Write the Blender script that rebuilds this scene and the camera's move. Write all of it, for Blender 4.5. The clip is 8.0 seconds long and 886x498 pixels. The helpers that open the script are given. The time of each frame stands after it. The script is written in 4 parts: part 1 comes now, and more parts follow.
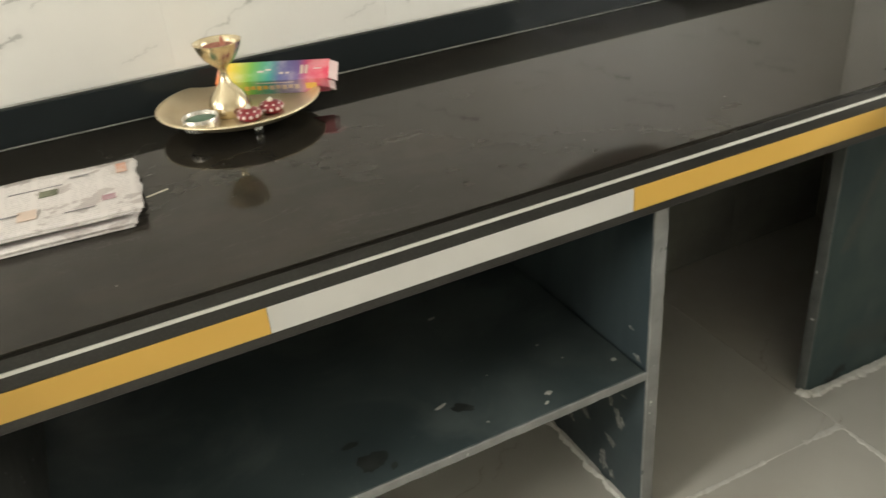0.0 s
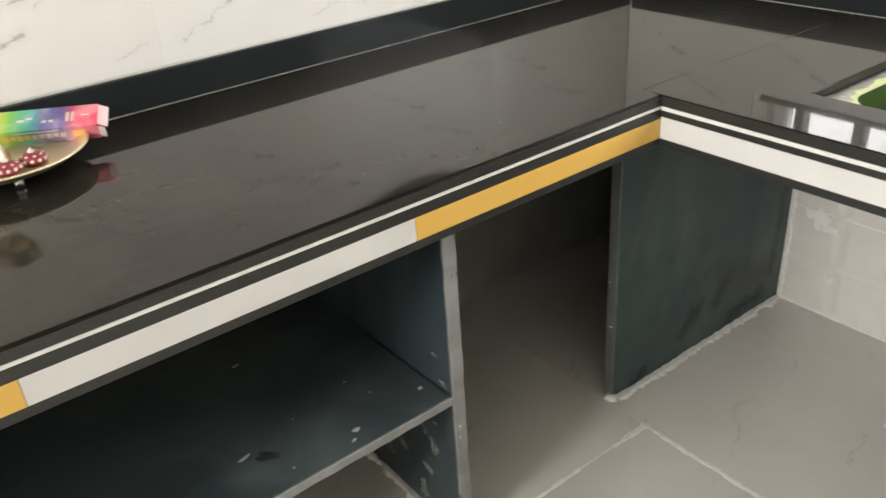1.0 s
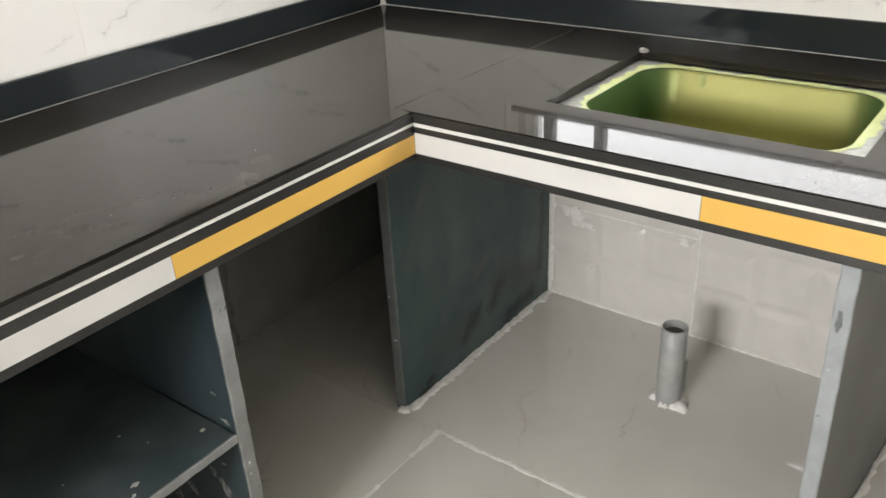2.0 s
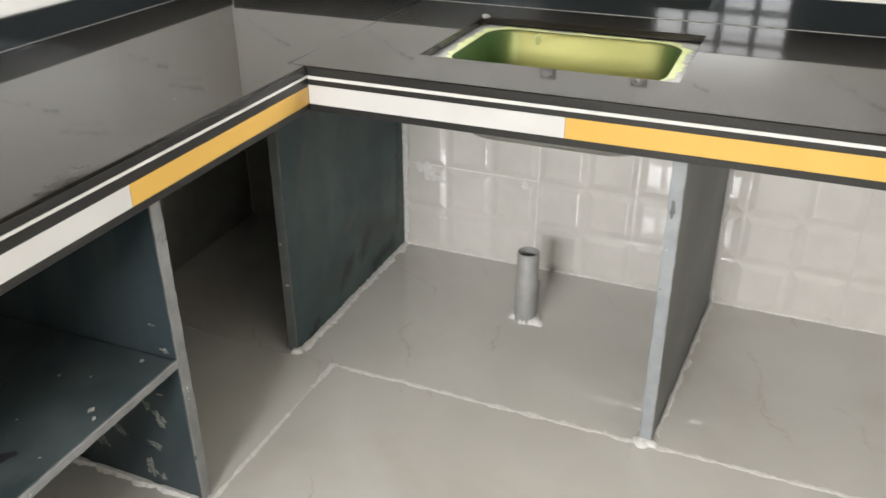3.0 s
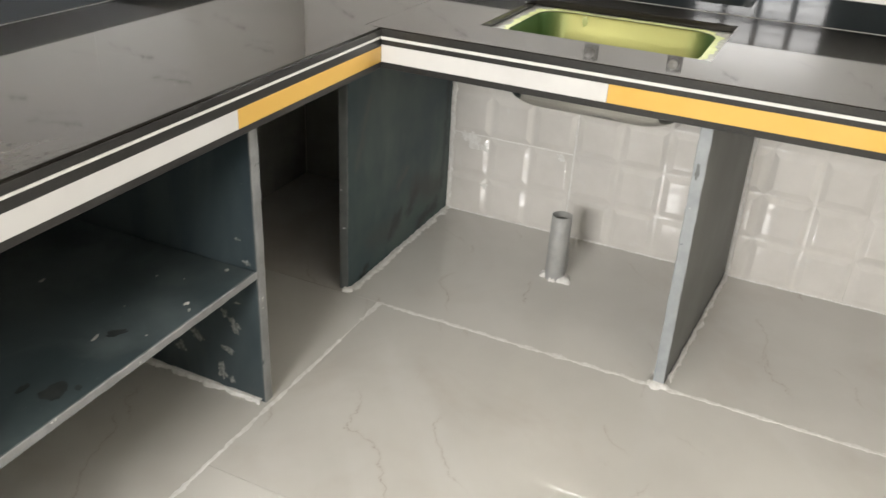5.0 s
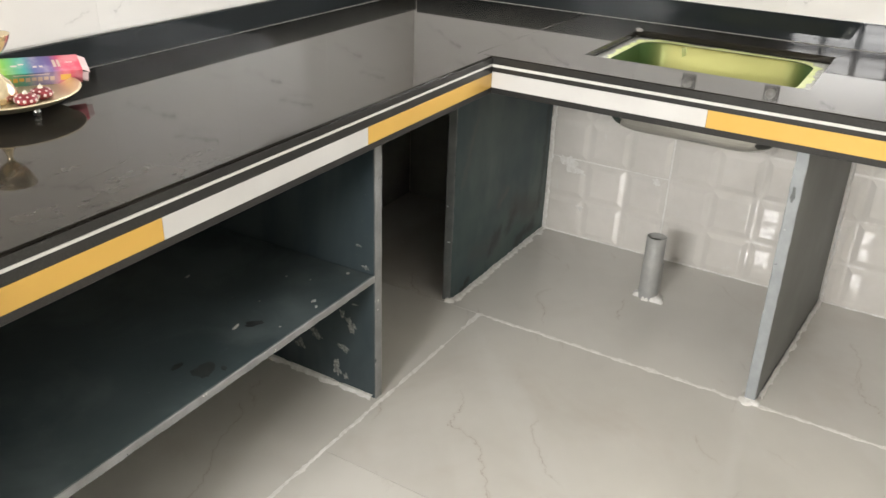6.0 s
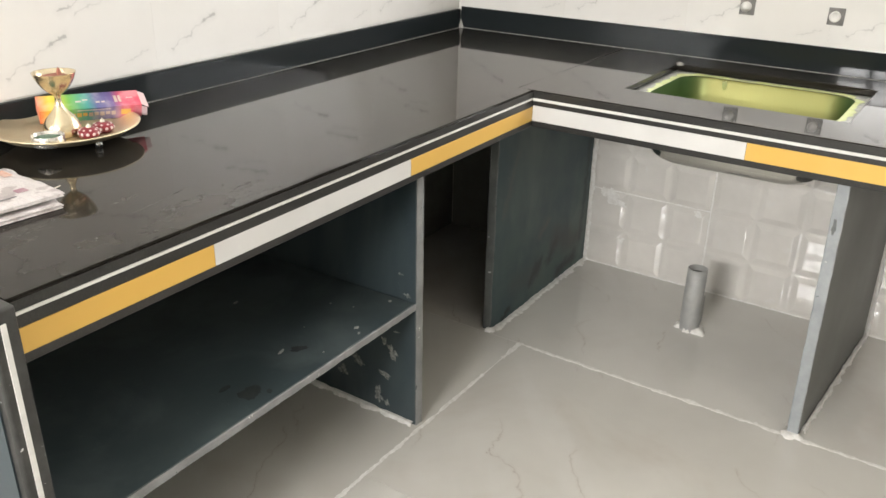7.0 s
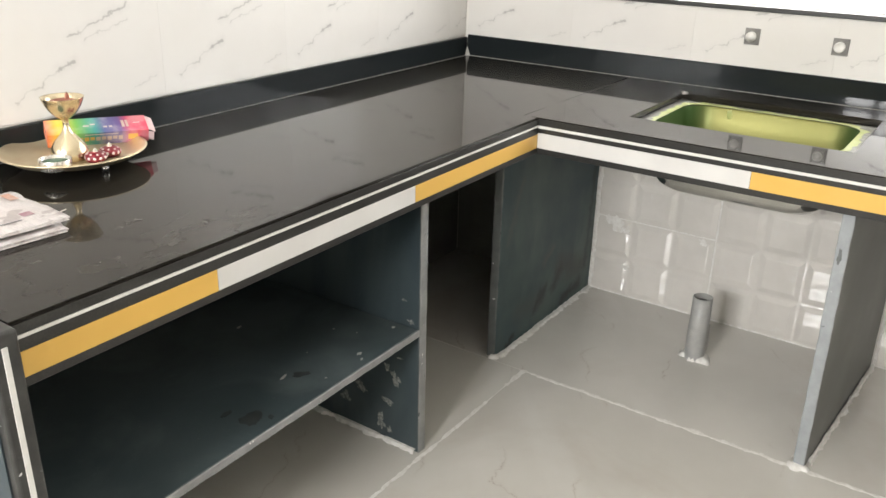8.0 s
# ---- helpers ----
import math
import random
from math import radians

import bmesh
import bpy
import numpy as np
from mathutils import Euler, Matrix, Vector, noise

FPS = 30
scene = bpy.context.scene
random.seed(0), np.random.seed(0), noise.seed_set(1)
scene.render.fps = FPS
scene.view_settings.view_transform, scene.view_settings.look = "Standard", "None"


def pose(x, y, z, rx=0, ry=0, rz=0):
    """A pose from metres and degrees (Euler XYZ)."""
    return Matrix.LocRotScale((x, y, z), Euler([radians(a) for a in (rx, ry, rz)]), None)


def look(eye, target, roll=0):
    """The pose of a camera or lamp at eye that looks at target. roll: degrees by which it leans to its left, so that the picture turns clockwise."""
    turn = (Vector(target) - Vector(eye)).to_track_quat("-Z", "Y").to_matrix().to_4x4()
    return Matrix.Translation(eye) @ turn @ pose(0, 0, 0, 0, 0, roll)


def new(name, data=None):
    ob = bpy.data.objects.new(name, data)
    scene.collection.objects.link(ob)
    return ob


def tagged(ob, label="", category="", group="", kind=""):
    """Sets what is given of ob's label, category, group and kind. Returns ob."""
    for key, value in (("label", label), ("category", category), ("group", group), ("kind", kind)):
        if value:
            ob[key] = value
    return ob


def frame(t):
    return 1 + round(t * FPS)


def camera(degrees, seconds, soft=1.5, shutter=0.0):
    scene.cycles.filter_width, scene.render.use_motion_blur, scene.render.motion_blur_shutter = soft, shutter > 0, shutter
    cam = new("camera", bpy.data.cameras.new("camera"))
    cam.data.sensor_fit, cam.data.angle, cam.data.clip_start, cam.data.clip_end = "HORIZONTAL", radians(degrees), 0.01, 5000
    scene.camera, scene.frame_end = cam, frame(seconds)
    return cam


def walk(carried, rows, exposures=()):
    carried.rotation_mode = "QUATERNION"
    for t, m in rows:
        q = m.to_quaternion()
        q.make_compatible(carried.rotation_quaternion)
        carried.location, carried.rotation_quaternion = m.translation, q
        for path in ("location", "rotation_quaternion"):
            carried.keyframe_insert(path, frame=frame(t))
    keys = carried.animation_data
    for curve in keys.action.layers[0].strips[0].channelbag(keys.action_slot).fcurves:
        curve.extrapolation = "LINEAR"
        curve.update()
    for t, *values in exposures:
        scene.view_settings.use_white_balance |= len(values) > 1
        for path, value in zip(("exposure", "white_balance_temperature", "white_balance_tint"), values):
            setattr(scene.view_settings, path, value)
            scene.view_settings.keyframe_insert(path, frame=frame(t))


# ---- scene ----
cam = camera(56.5, 8.0, shutter=0.25)
PATH = [
    (0, (-1.337, -0.942, 1.368), (-0.647, 0.653, 0.379), -5.3),
    (0.5, (-1.279, -0.964, 1.37), (-0.399, 0.538, 0.385), -5.5),
    (1, (-1.247, -0.975, 1.365), (-0.22, 0.45, 0.409), -4.1),
    (1.5, (-1.201, -0.99, 1.369), (0.023, 0.281, 0.428), -3.1),
    (1.8, (-1.194, -1.009, 1.362), (0.13, 0.165, 0.43), -3.4),
    (2, (-1.214, -1.023, 1.366), (0.171, 0.077, 0.431), -3.0),
    (2.2, (-1.281, -1.044, 1.369), (0.14, 0.02, 0.448), -3.5),
    (3.3, (-1.64, -0.965, 1.338), (0.035, -0.41, 0.397), 1.5),
    (3.5, (-1.66, -0.971, 1.346), (0.024, -0.437, 0.407), 1.7),
    (4, (-1.704, -0.984, 1.335), (-0.01, -0.466, 0.406), 1.7),
    (4.5, (-1.769, -1.014, 1.334), (-0.116, -0.394, 0.395), 2.0),
    (5, (-1.859, -1.024, 1.334), (-0.242, -0.313, 0.397), 3.3),
    (5.2, (-1.9, -1.036, 1.338), (-0.318, -0.254, 0.396), 2.7),
    (6.3, (-2.048, -1.049, 1.363), (-0.505, -0.114, 0.499), 1.8),
    (6.5, (-2.052, -1.06, 1.362), (-0.52, -0.098, 0.509), 1.4),
    (7, (-2.06, -1.072, 1.374), (-0.539, -0.062, 0.559), 1.2),
    (7.5, (-2.058, -1.074, 1.38), (-0.536, -0.042, 0.592), 1.4),
    (8, (-2.056, -1.075, 1.376), (-0.523, -0.038, 0.617), 1.5),
]
walk(cam, [(t, look(eye, target, roll)) for t, eye, target, roll in PATH],
     exposures=[(0.0, -0.27, 6950, 4), (0.5, 0.05, 6750, 7), (1.5, 0.13, 6500, 10), (2.2, 0.16, 6380, 10), (3.3, 0.24, 6340, 10), (5.0, 0.22, 6500, 10), (6.3, 0.2, 6500, 10), (8.0, 0.2, 6450, 10)])

# world and light
world = bpy.data.worlds.new("world")
scene.world = world
world.use_nodes = True
wn = world.node_tree.nodes
sky = wn.new("ShaderNodeTexSky")
sky.sky_type = "NISHITA"
sky.sun_disc = False
sky.sun_elevation, sky.sun_rotation = radians(50), radians(200)
world.node_tree.links.new(sky.outputs[0], wn["Background"].inputs[0])
wn["Background"].inputs[1].default_value = 0.1
scene.view_settings.exposure = 0.0


def window_light(x, y, z, width, height, heading, power, colour):
    """Daylight standing in a window's opening."""
    lamp = bpy.data.lights.new("window_light", "AREA")
    lamp.shape, lamp.size, lamp.size_y = "RECTANGLE", width, height
    lamp.energy, lamp.color = power, colour
    new("window_light", lamp).matrix_world = pose(x, y, z, 90, 0, heading)


# main sizes: the inner corner of the counter is the origin
TOP = 0.84
WALL_N, WALL_E, WALL_W, WALL_S, CEIL = 0.775, 0.80, -4.2, -2.7, 2.9
TILE_N, TILE_E = 0.766, 0.766
# the long leg is not quite square to the sink leg: its front and its wall lean in towards the room
FRONT_LEAN = Matrix.Rotation(radians(1.05), 4, "Z")
WALL_LEAN = Matrix.Translation((0.787, 0.757, 0)) @ Matrix.Rotation(radians(1.5), 4, "Z") @ Matrix.Translation((-0.787, -0.757, 0))
WIN_E = (-1.30, 0.26, 1.115, 2.15)
WIN_W = (-1.02, 0.10, 1.53, 2.28)
window_light(0.925, (WIN_E[0] + WIN_E[1]) / 2, (WIN_E[2] + WIN_E[3]) / 2, WIN_E[1] - WIN_E[0], WIN_E[3] - WIN_E[2], 90, 33, (1.0, 0.985, 0.965))
window_light(-4.355, (WIN_W[0] + WIN_W[1]) / 2, (WIN_W[2] + WIN_W[3]) / 2, WIN_W[1] - WIN_W[0], WIN_W[3] - WIN_W[2], -90, 258, (1.0, 0.985, 0.965))


# ---- materials ----
class Mat:
    """A small hand for node materials."""

    def __init__(self, name, colour=(0.5, 0.5, 0.5), rough=0.5, metal=0.0, ior=1.5):
        self.m = bpy.data.materials.new(name)
        self.m.use_nodes = True
        self.t = self.m.node_tree
        self.b = self.t.nodes["Principled BSDF"]
        self.b.inputs["Base Color"].default_value = (*colour, 1)
        self.b.inputs["Roughness"].default_value = rough
        self.b.inputs["Metallic"].default_value = metal
        self.b.inputs["IOR"].default_value = ior
        self.coord = self.t.nodes.new("ShaderNodeTexCoord").outputs["Object"]

    def link(self, a, b):
        self.t.links.new(a, b)

    def put(self, socket, value):
        if isinstance(value, bpy.types.NodeSocket):
            self.link(value, socket)
        else:
            socket.default_value = value

    def math(self, op, a, b=0.0, c=0.0):
        n = self.t.nodes.new("ShaderNodeMath")
        n.operation = op
        for i, v in enumerate((a, b, c)):
            self.put(n.inputs[i], v)
        return n.outputs[0]

    def noise(self, scale, detail=4.0, rough=0.55, vector=None, distort=0.0):
        n = self.t.nodes.new("ShaderNodeTexNoise")
        n.inputs["Scale"].default_value = scale
        n.inputs["Detail"].default_value = detail
        n.inputs["Roughness"].default_value = rough
        n.inputs["Distortion"].default_value = distort
        self.link(vector or self.coord, n.inputs["Vector"])
        return n.outputs["Fac"]

    def ramp(self, value, low, high, a=0.0, b=1.0, smooth=True):
        n = self.t.nodes.new("ShaderNodeMapRange")
        n.interpolation_type = "SMOOTHSTEP" if smooth else "LINEAR"
        for i, v in enumerate((value, low, high, a, b)):
            self.put(n.inputs[i], v)
        return n.outputs[0]

    def mix(self, fac, a, b):
        n = self.t.nodes.new("ShaderNodeMix")
        n.data_type = "RGBA"
        self.put(n.inputs["Factor"], fac)
        for key, v in ((6, a), (7, b)):
            self.put(n.inputs[key], v if isinstance(v, bpy.types.NodeSocket) else (*v, 1))
        return n.outputs[2]

    def moved(self, scale=(1, 1, 1), turn=(0, 0, 0), shift=None, by_object=False):
        n = self.t.nodes.new("ShaderNodeMapping")
        n.inputs["Scale"].default_value = scale
        n.inputs["Rotation"].default_value = [radians(a) for a in turn]
        self.link(self.coord, n.inputs["Vector"])
        if by_object:
            info = self.t.nodes.new("ShaderNodeObjectInfo")
            comb = self.t.nodes.new("ShaderNodeCombineXYZ")
            for i, k in enumerate((7.0, 13.0, 5.0)):
                self.link(self.math("MULTIPLY", info.outputs["Random"], k), comb.inputs[i])
            self.link(comb.outputs[0], n.inputs["Location"])
        return n.outputs[0]

    def axes(self, vector=None):
        n = self.t.nodes.new("ShaderNodeSeparateXYZ")
        self.link(vector or self.coord, n.inputs[0])
        return n.outputs

    def colour(self, v):
        self.put(self.b.inputs["Base Color"], v)

    def rough(self, v):
        self.put(self.b.inputs["Roughness"], v)

    def bump(self, height, strength=0.2, distance=0.002):
        n = self.t.nodes.new("ShaderNodeBump")
        n.inputs["Strength"].default_value = strength
        n.inputs["Distance"].default_value = distance
        self.link(height, n.inputs["Height"])
        self.link(n.outputs[0], self.b.inputs["Normal"])


def granite(name, dust=1.0, ior=1.285):
    """Polished black stone; dust lays a thin brown veil over it."""
    k = Mat(name, rough=0.05, ior=ior)
    fine = k.noise(420, 2)
    cloud = k.noise(4.0, 6, 0.65, k.moved((1, 1.6, 1), (0, 0, 20)), 0.4)
    vein = k.math("ABSOLUTE", k.math("SUBTRACT", k.noise(2.6, 6, 0.62, k.moved((1, 2.4, 1), (0, 0, 14)), 0.6), 0.5))
    low, high = ((0.0136, 0.0121, 0.0100), (0.0147, 0.0131, 0.0108)) if dust else ((0.0150, 0.0182, 0.0196), (0.0166, 0.0199, 0.0213))
    c = k.mix(k.ramp(fine, 0.45, 0.75), low, high)
    c = k.mix(k.ramp(cloud, 0.46, 0.72, 0, 0.75 * dust), c, (0.024, 0.020, 0.0155))
    c = k.mix(k.math("MULTIPLY", k.ramp(vein, 0.0, 0.006, 0.12 * dust, 0.0), k.ramp(k.noise(3.1, 2), 0.52, 0.64)), c, (0.10, 0.095, 0.09))
    smear = k.math("MULTIPLY", k.ramp(k.noise(26, 5, 0.7, k.moved((1, 3.0, 1), (0, 0, 40)), 0.8), 0.62, 0.70), k.ramp(k.noise(3.7, 2), 0.50, 0.62))
    c = k.mix(k.math("MULTIPLY", smear, 0.2 * dust), c, (0.006, 0.0055, 0.005))
    k.colour(c)
    k.rough(k.ramp(k.noise(6.0, 3, 0.5), 0.42, 0.75, 0.035, 0.055))
    if dust:
        # thin wiped film of dust: warm, and hazy round bright reflections
        k.b.inputs["Specular Tint"].default_value = (1.0, 0.93, 0.83, 1)
        k.put(k.b.inputs["Coat Weight"], k.ramp(k.noise(9.0, 5, 0.6), 0.3, 0.7, 0.14, 0.20))
        k.b.inputs["Coat Roughness"].default_value = 0.30
        k.b.inputs["Coat IOR"].default_value = 1.4
    return k.m


def fascia_stone():
    k = Mat("dull_black_granite", rough=0.34, ior=1.5)
    c = k.mix(k.ramp(k.noise(320, 2), 0.40, 0.75), (0.019, 0.0187, 0.0175), (0.036, 0.0355, 0.0335))
    k.colour(k.mix(k.ramp(k.noise(3, 2), 0.3, 0.7, 0, 0.4), c, (0.034, 0.033, 0.031)))
    return k.m


def slab_paint(name, dark, mid, pale, gloss=0.4):
    """Dark stone boards with soft smears of dust and paint."""
    k = Mat(name, rough=gloss)
    v = k.moved(by_object=True)
    c = k.mix(k.ramp(k.noise(3.0, 4, 0.55, v), 0.3, 0.72), dark, mid)
    streak = k.noise(4.0, 4, 0.55, k.moved((1, 1, 0.3), by_object=True), 0.5)
    c = k.mix(k.ramp(streak, 0.44, 0.66, 0, 0.8), c, pale)
    c = k.mix(k.ramp(k.noise(45, 3, 0.6, v), 0.62, 0.75, 0, 0.25), c, pale)
    c = k.mix(k.ramp(k.noise(150, 2, 0.5, v), 0.74, 0.78, 0, 0.5), c, (0.16, 0.165, 0.16))
    k.colour(c)
    k.rough(gloss)
    k.bump(k.noise(70, 3, 0.6, v), 0.08, 0.001)
    return k.m


def smudged_panel():
    """Dark teal stone board with slanting pale scuffs and dark greasy marks."""
    k = Mat("dark_teal_board", rough=0.5, ior=1.4)
    ax = k.axes()
    c = k.mix(k.ramp(k.noise(2.4, 4, 0.6), 0.32, 0.68), (0.034, 0.064, 0.074), (0.076, 0.110, 0.105))
    slant = k.t.nodes.new("ShaderNodeMapping")
    slant.inputs["Rotation"].default_value = (0, radians(28), 0)
    slant.inputs["Scale"].default_value = (5.5, 1.0, 1.7)
    k.link(k.coord, slant.inputs["Vector"])
    c = k.mix(k.math("MULTIPLY", k.ramp(k.noise(1.0, 4, 0.6, slant.outputs[0], 0.5), 0.44, 0.70, 0, 0.62), k.ramp(k.noise(3.2, 2), 0.34, 0.62)), c, (0.120, 0.148, 0.140))
    u = k.math("ADD", ax[0], k.math("MULTIPLY", k.math("SUBTRACT", k.noise(16, 5, 0.65), 0.5), 0.09))
    v = k.math("ADD", ax[2], k.math("MULTIPLY", k.math("SUBTRACT", k.noise(19, 5, 0.65, k.moved((1, 1, 1), (40, 0, 0))), 0.5), 0.09))
    for seg, wide, power, tone in (((0.05, 0.40, 0.12, 0.58), 0.022, 0.8, (0.085, 0.10, 0.095)), ((0.14, 0.11, 0.30, 0.09), 0.05, 0.6, (0.075, 0.085, 0.080)),
                                   ((0.33, 0.24, 0.36, 0.27), 0.03, 0.7, (0.10, 0.10, 0.095)), ((0.27, 0.07, 0.33, 0.13), 0.028, 0.6, (0.010, 0.010, 0.010)),
                                   ((0.40, 0.11, 0.44, 0.16), 0.032, 0.6, (0.010, 0.010, 0.010)), ((0.08, 0.015, 0.12, 0.03), 0.02, 0.9, (0.006, 0.006, 0.006)),
                                   ((0.48, 0.03, 0.62, 0.05), 0.03, 0.7, (0.012, 0.011, 0.010)), ((0.45, 0.18, 0.62, 0.12), 0.06, 0.55, (0.050, 0.045, 0.040)),
                                   ((0.66, 0.10, 0.70, 0.70), 0.02, 0.5, (0.012, 0.014, 0.014))):
        d = segment(k, u, v, *seg)
        c = k.mix(k.ramp(d, 0.0, wide * 1.4, power, 0.0), c, tone)
    c = k.mix(k.ramp(k.noise(150, 2), 0.74, 0.78, 0, 0.5), c, (0.16, 0.165, 0.16))
    k.colour(c)
    k.bump(k.noise(70, 3), 0.08, 0.001)
    return k.m


def edge_paint(name, a, b, chip):
    k = Mat(name, rough=0.45)
    v = k.moved(by_object=True)
    c = k.mix(k.ramp(k.noise(18, 5, 0.6, v), 0.3, 0.7), a, b)
    c = k.mix(k.ramp(k.noise(34, 4, 0.65, v, 0.4), 0.66, 0.69), c, chip)
    k.colour(k.mix(k.ramp(k.noise(55, 3, 0.6, v), 0.70, 0.73), c, (0.75, 0.75, 0.73)))
    k.bump(k.noise(90, 3, 0.6, v), 0.25, 0.001)
    return k.m


def segment(k, u, v, ax, ay, bx, by):
    """Distance of the point (u, v) from a line piece, as nodes."""
    dx, dy = bx - ax, by - ay
    n = dx * dx + dy * dy
    pu, pv = k.math("SUBTRACT", u, ax), k.math("SUBTRACT", v, ay)
    s = k.math("ADD", k.math("MULTIPLY", pu, dx / n), k.math("MULTIPLY", pv, dy / n))
    clamp = k.t.nodes.new("ShaderNodeClamp")
    k.link(s, clamp.inputs[0])
    qu = k.math("SUBTRACT", pu, k.math("MULTIPLY", clamp.outputs[0], dx))
    qv = k.math("SUBTRACT", pv, k.math("MULTIPLY", clamp.outputs[0], dy))
    return k.math("SQRT", k.math("ADD", k.math("MULTIPLY", qu, qu), k.math("MULTIPLY", qv, qv)))


def marble_tile():
    """White glazed wall tile, each printed with the same slanting grey veins."""
    k = Mat("white_marble_tile", rough=0.16)
    ax = k.axes()
    wob = k.math("MULTIPLY", k.math("SUBTRACT", k.noise(22, 5, 0.6), 0.5), 0.042)
    wob2 = k.math("MULTIPLY", k.math("SUBTRACT", k.noise(27, 5, 0.65, k.moved((1, 1, 1), (0, 0, 50))), 0.5), 0.042)
    u, v = k.math("ADD", ax[0], wob), k.math("ADD", ax[2], wob2)
    c = k.mix(k.ramp(k.noise(3.5, 5, 0.6), 0.35, 0.75), (0.71, 0.693, 0.662), (0.685, 0.666, 0.632))
    for pts, wide, dark in (((0.05, 0.045, 0.21, 0.12), 0.0045, 0.6), ((0.20, 0.17, 0.37, 0.235), 0.004, 0.55),
                            ((0.24, 0.16, 0.36, 0.20), 0.003, 0.3), ((0.36, 0.03, 0.43, 0.055), 0.003, 0.4)):
        d = segment(k, u, v, *pts)
        keep = k.ramp(k.noise(17, 3, 0.6), 0.36, 0.58, 0.25, 1.0)
        c = k.mix(k.math("MULTIPLY", k.ramp(d, 0.0, wide, dark, 0.0), keep), c, (0.24, 0.235, 0.225))
        c = k.mix(k.math("MULTIPLY", k.ramp(d, 0.0, wide * 5, dark * 0.28, 0.0), keep), c, (0.42, 0.41, 0.40))
    k.colour(c)
    k.bump(k.noise(5, 2), 0.03, 0.002)
    return k.m


def floor_tile_mat():
    """Pale grey-beige polished floor tile with a few thin brown veins."""
    k = Mat("grey_marble_floor_tile", rough=0.05, ior=1.6)
    v = k.moved(by_object=True)
    c = k.mix(k.ramp(k.noise(2.2, 5, 0.55, v), 0.3, 0.7), (0.655, 0.638, 0.592), (0.585, 0.568, 0.525))
    turned = k.moved((1, 1, 1), (0, 0, -36), by_object=True)
    long = k.t.nodes.new("ShaderNodeMapping")
    long.inputs["Scale"].default_value = (0.55, 2.6, 1.0)
    k.link(turned, long.inputs["Vector"])
    c = k.mix(k.ramp(k.noise(2.0, 4, 0.55, long.outputs[0]), 0.52, 0.75, 0, 0.35), c, (0.71, 0.70, 0.67))
    c = k.mix(k.ramp(k.noise(1.7, 5, 0.6, v, 0.5), 0.50, 0.72, 0, 0.38), c, (0.47, 0.41, 0.345))
    ax = k.axes(turned)
    bend = k.math("MULTIPLY", k.math("SUBTRACT", k.noise(2.2, 2, 0.5, turned), 0.5), 0.55)
    kink = k.math("MULTIPLY", k.math("SUBTRACT", k.noise(34, 4, 0.65, turned), 0.5), 0.055)
    across = k.math("ADD", k.math("ADD", ax[1], bend), kink)
    for pitch, shift, low, dark in ((0.26, 0.0, 0.52, 0.55), (0.19, 0.07, 0.57, 0.4)):
        run = k.math("ADD", k.math("MULTIPLY", across, 1 / pitch), shift)
        gap = k.math("MULTIPLY", k.math("ABSOLUTE", k.math("SUBTRACT", k.math("FRACT", run), 0.5)), pitch)
        mask = k.ramp(k.noise(3.6 + 9 * shift, 2, 0.5, v), low, low + 0.08)
        c = k.mix(k.math("MULTIPLY", k.ramp(gap, 0.0, 0.0017, dark, 0.0), mask), c, (0.27, 0.21, 0.165))
        c = k.mix(k.math("MULTIPLY", k.ramp(gap, 0.0, 0.014, 0.18, 0.0), mask), c, (0.48, 0.43, 0.38))
    k.colour(c)
    k.rough(k.ramp(k.noise(6, 4, 0.6), 0.35, 0.75, 0.015, 0.05))
    return k.m


def relief_tile():
    k = Mat("pale_relief_tile", rough=0.05, ior=1.9)
    v = k.moved(by_object=True)
    c = k.mix(k.ramp(k.noise(6, 5, 0.6, v), 0.3, 0.75), (0.75, 0.72, 0.675), (0.67, 0.645, 0.60))
    c = k.mix(k.ramp(k.noise(13, 6, 0.7, v, 0.7), 0.60, 0.70, 0, 0.55), c, (0.74, 0.73, 0.70))
    k.colour(c)
    k.rough(k.ramp(k.noise(12, 5, 0.65, v), 0.5, 0.75, 0.008, 0.02))
    return k.m


def mottled(name, a, b, rough=0.6, scale=20, bump=0.15, metal=0.0):
    k = Mat(name, rough=rough, metal=metal)
    k.colour(k.mix(k.ramp(k.noise(scale, 5, 0.6), 0.3, 0.72), a, b))
    k.rough(k.ramp(k.noise(scale * 2, 3), 0.3, 0.7, max(rough - 0.08, 0.03), rough + 0.1))
    if bump:
        k.bump(k.noise(scale * 5, 4), bump, 0.001)
    return k.m


def sink_film():
    """Brushed steel under a lime-yellow protective film."""
    k = Mat("lime_film_on_steel", rough=0.36, metal=0.5)
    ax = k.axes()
    # shade on the bowl's end walls, painted as darker green in the film
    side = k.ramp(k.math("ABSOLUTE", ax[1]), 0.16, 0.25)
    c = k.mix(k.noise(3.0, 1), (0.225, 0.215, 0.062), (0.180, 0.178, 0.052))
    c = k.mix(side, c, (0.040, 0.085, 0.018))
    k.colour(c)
    k.rough(k.ramp(k.noise(2.5, 2), 0.3, 0.7, 0.36, 0.46))
    return k.m


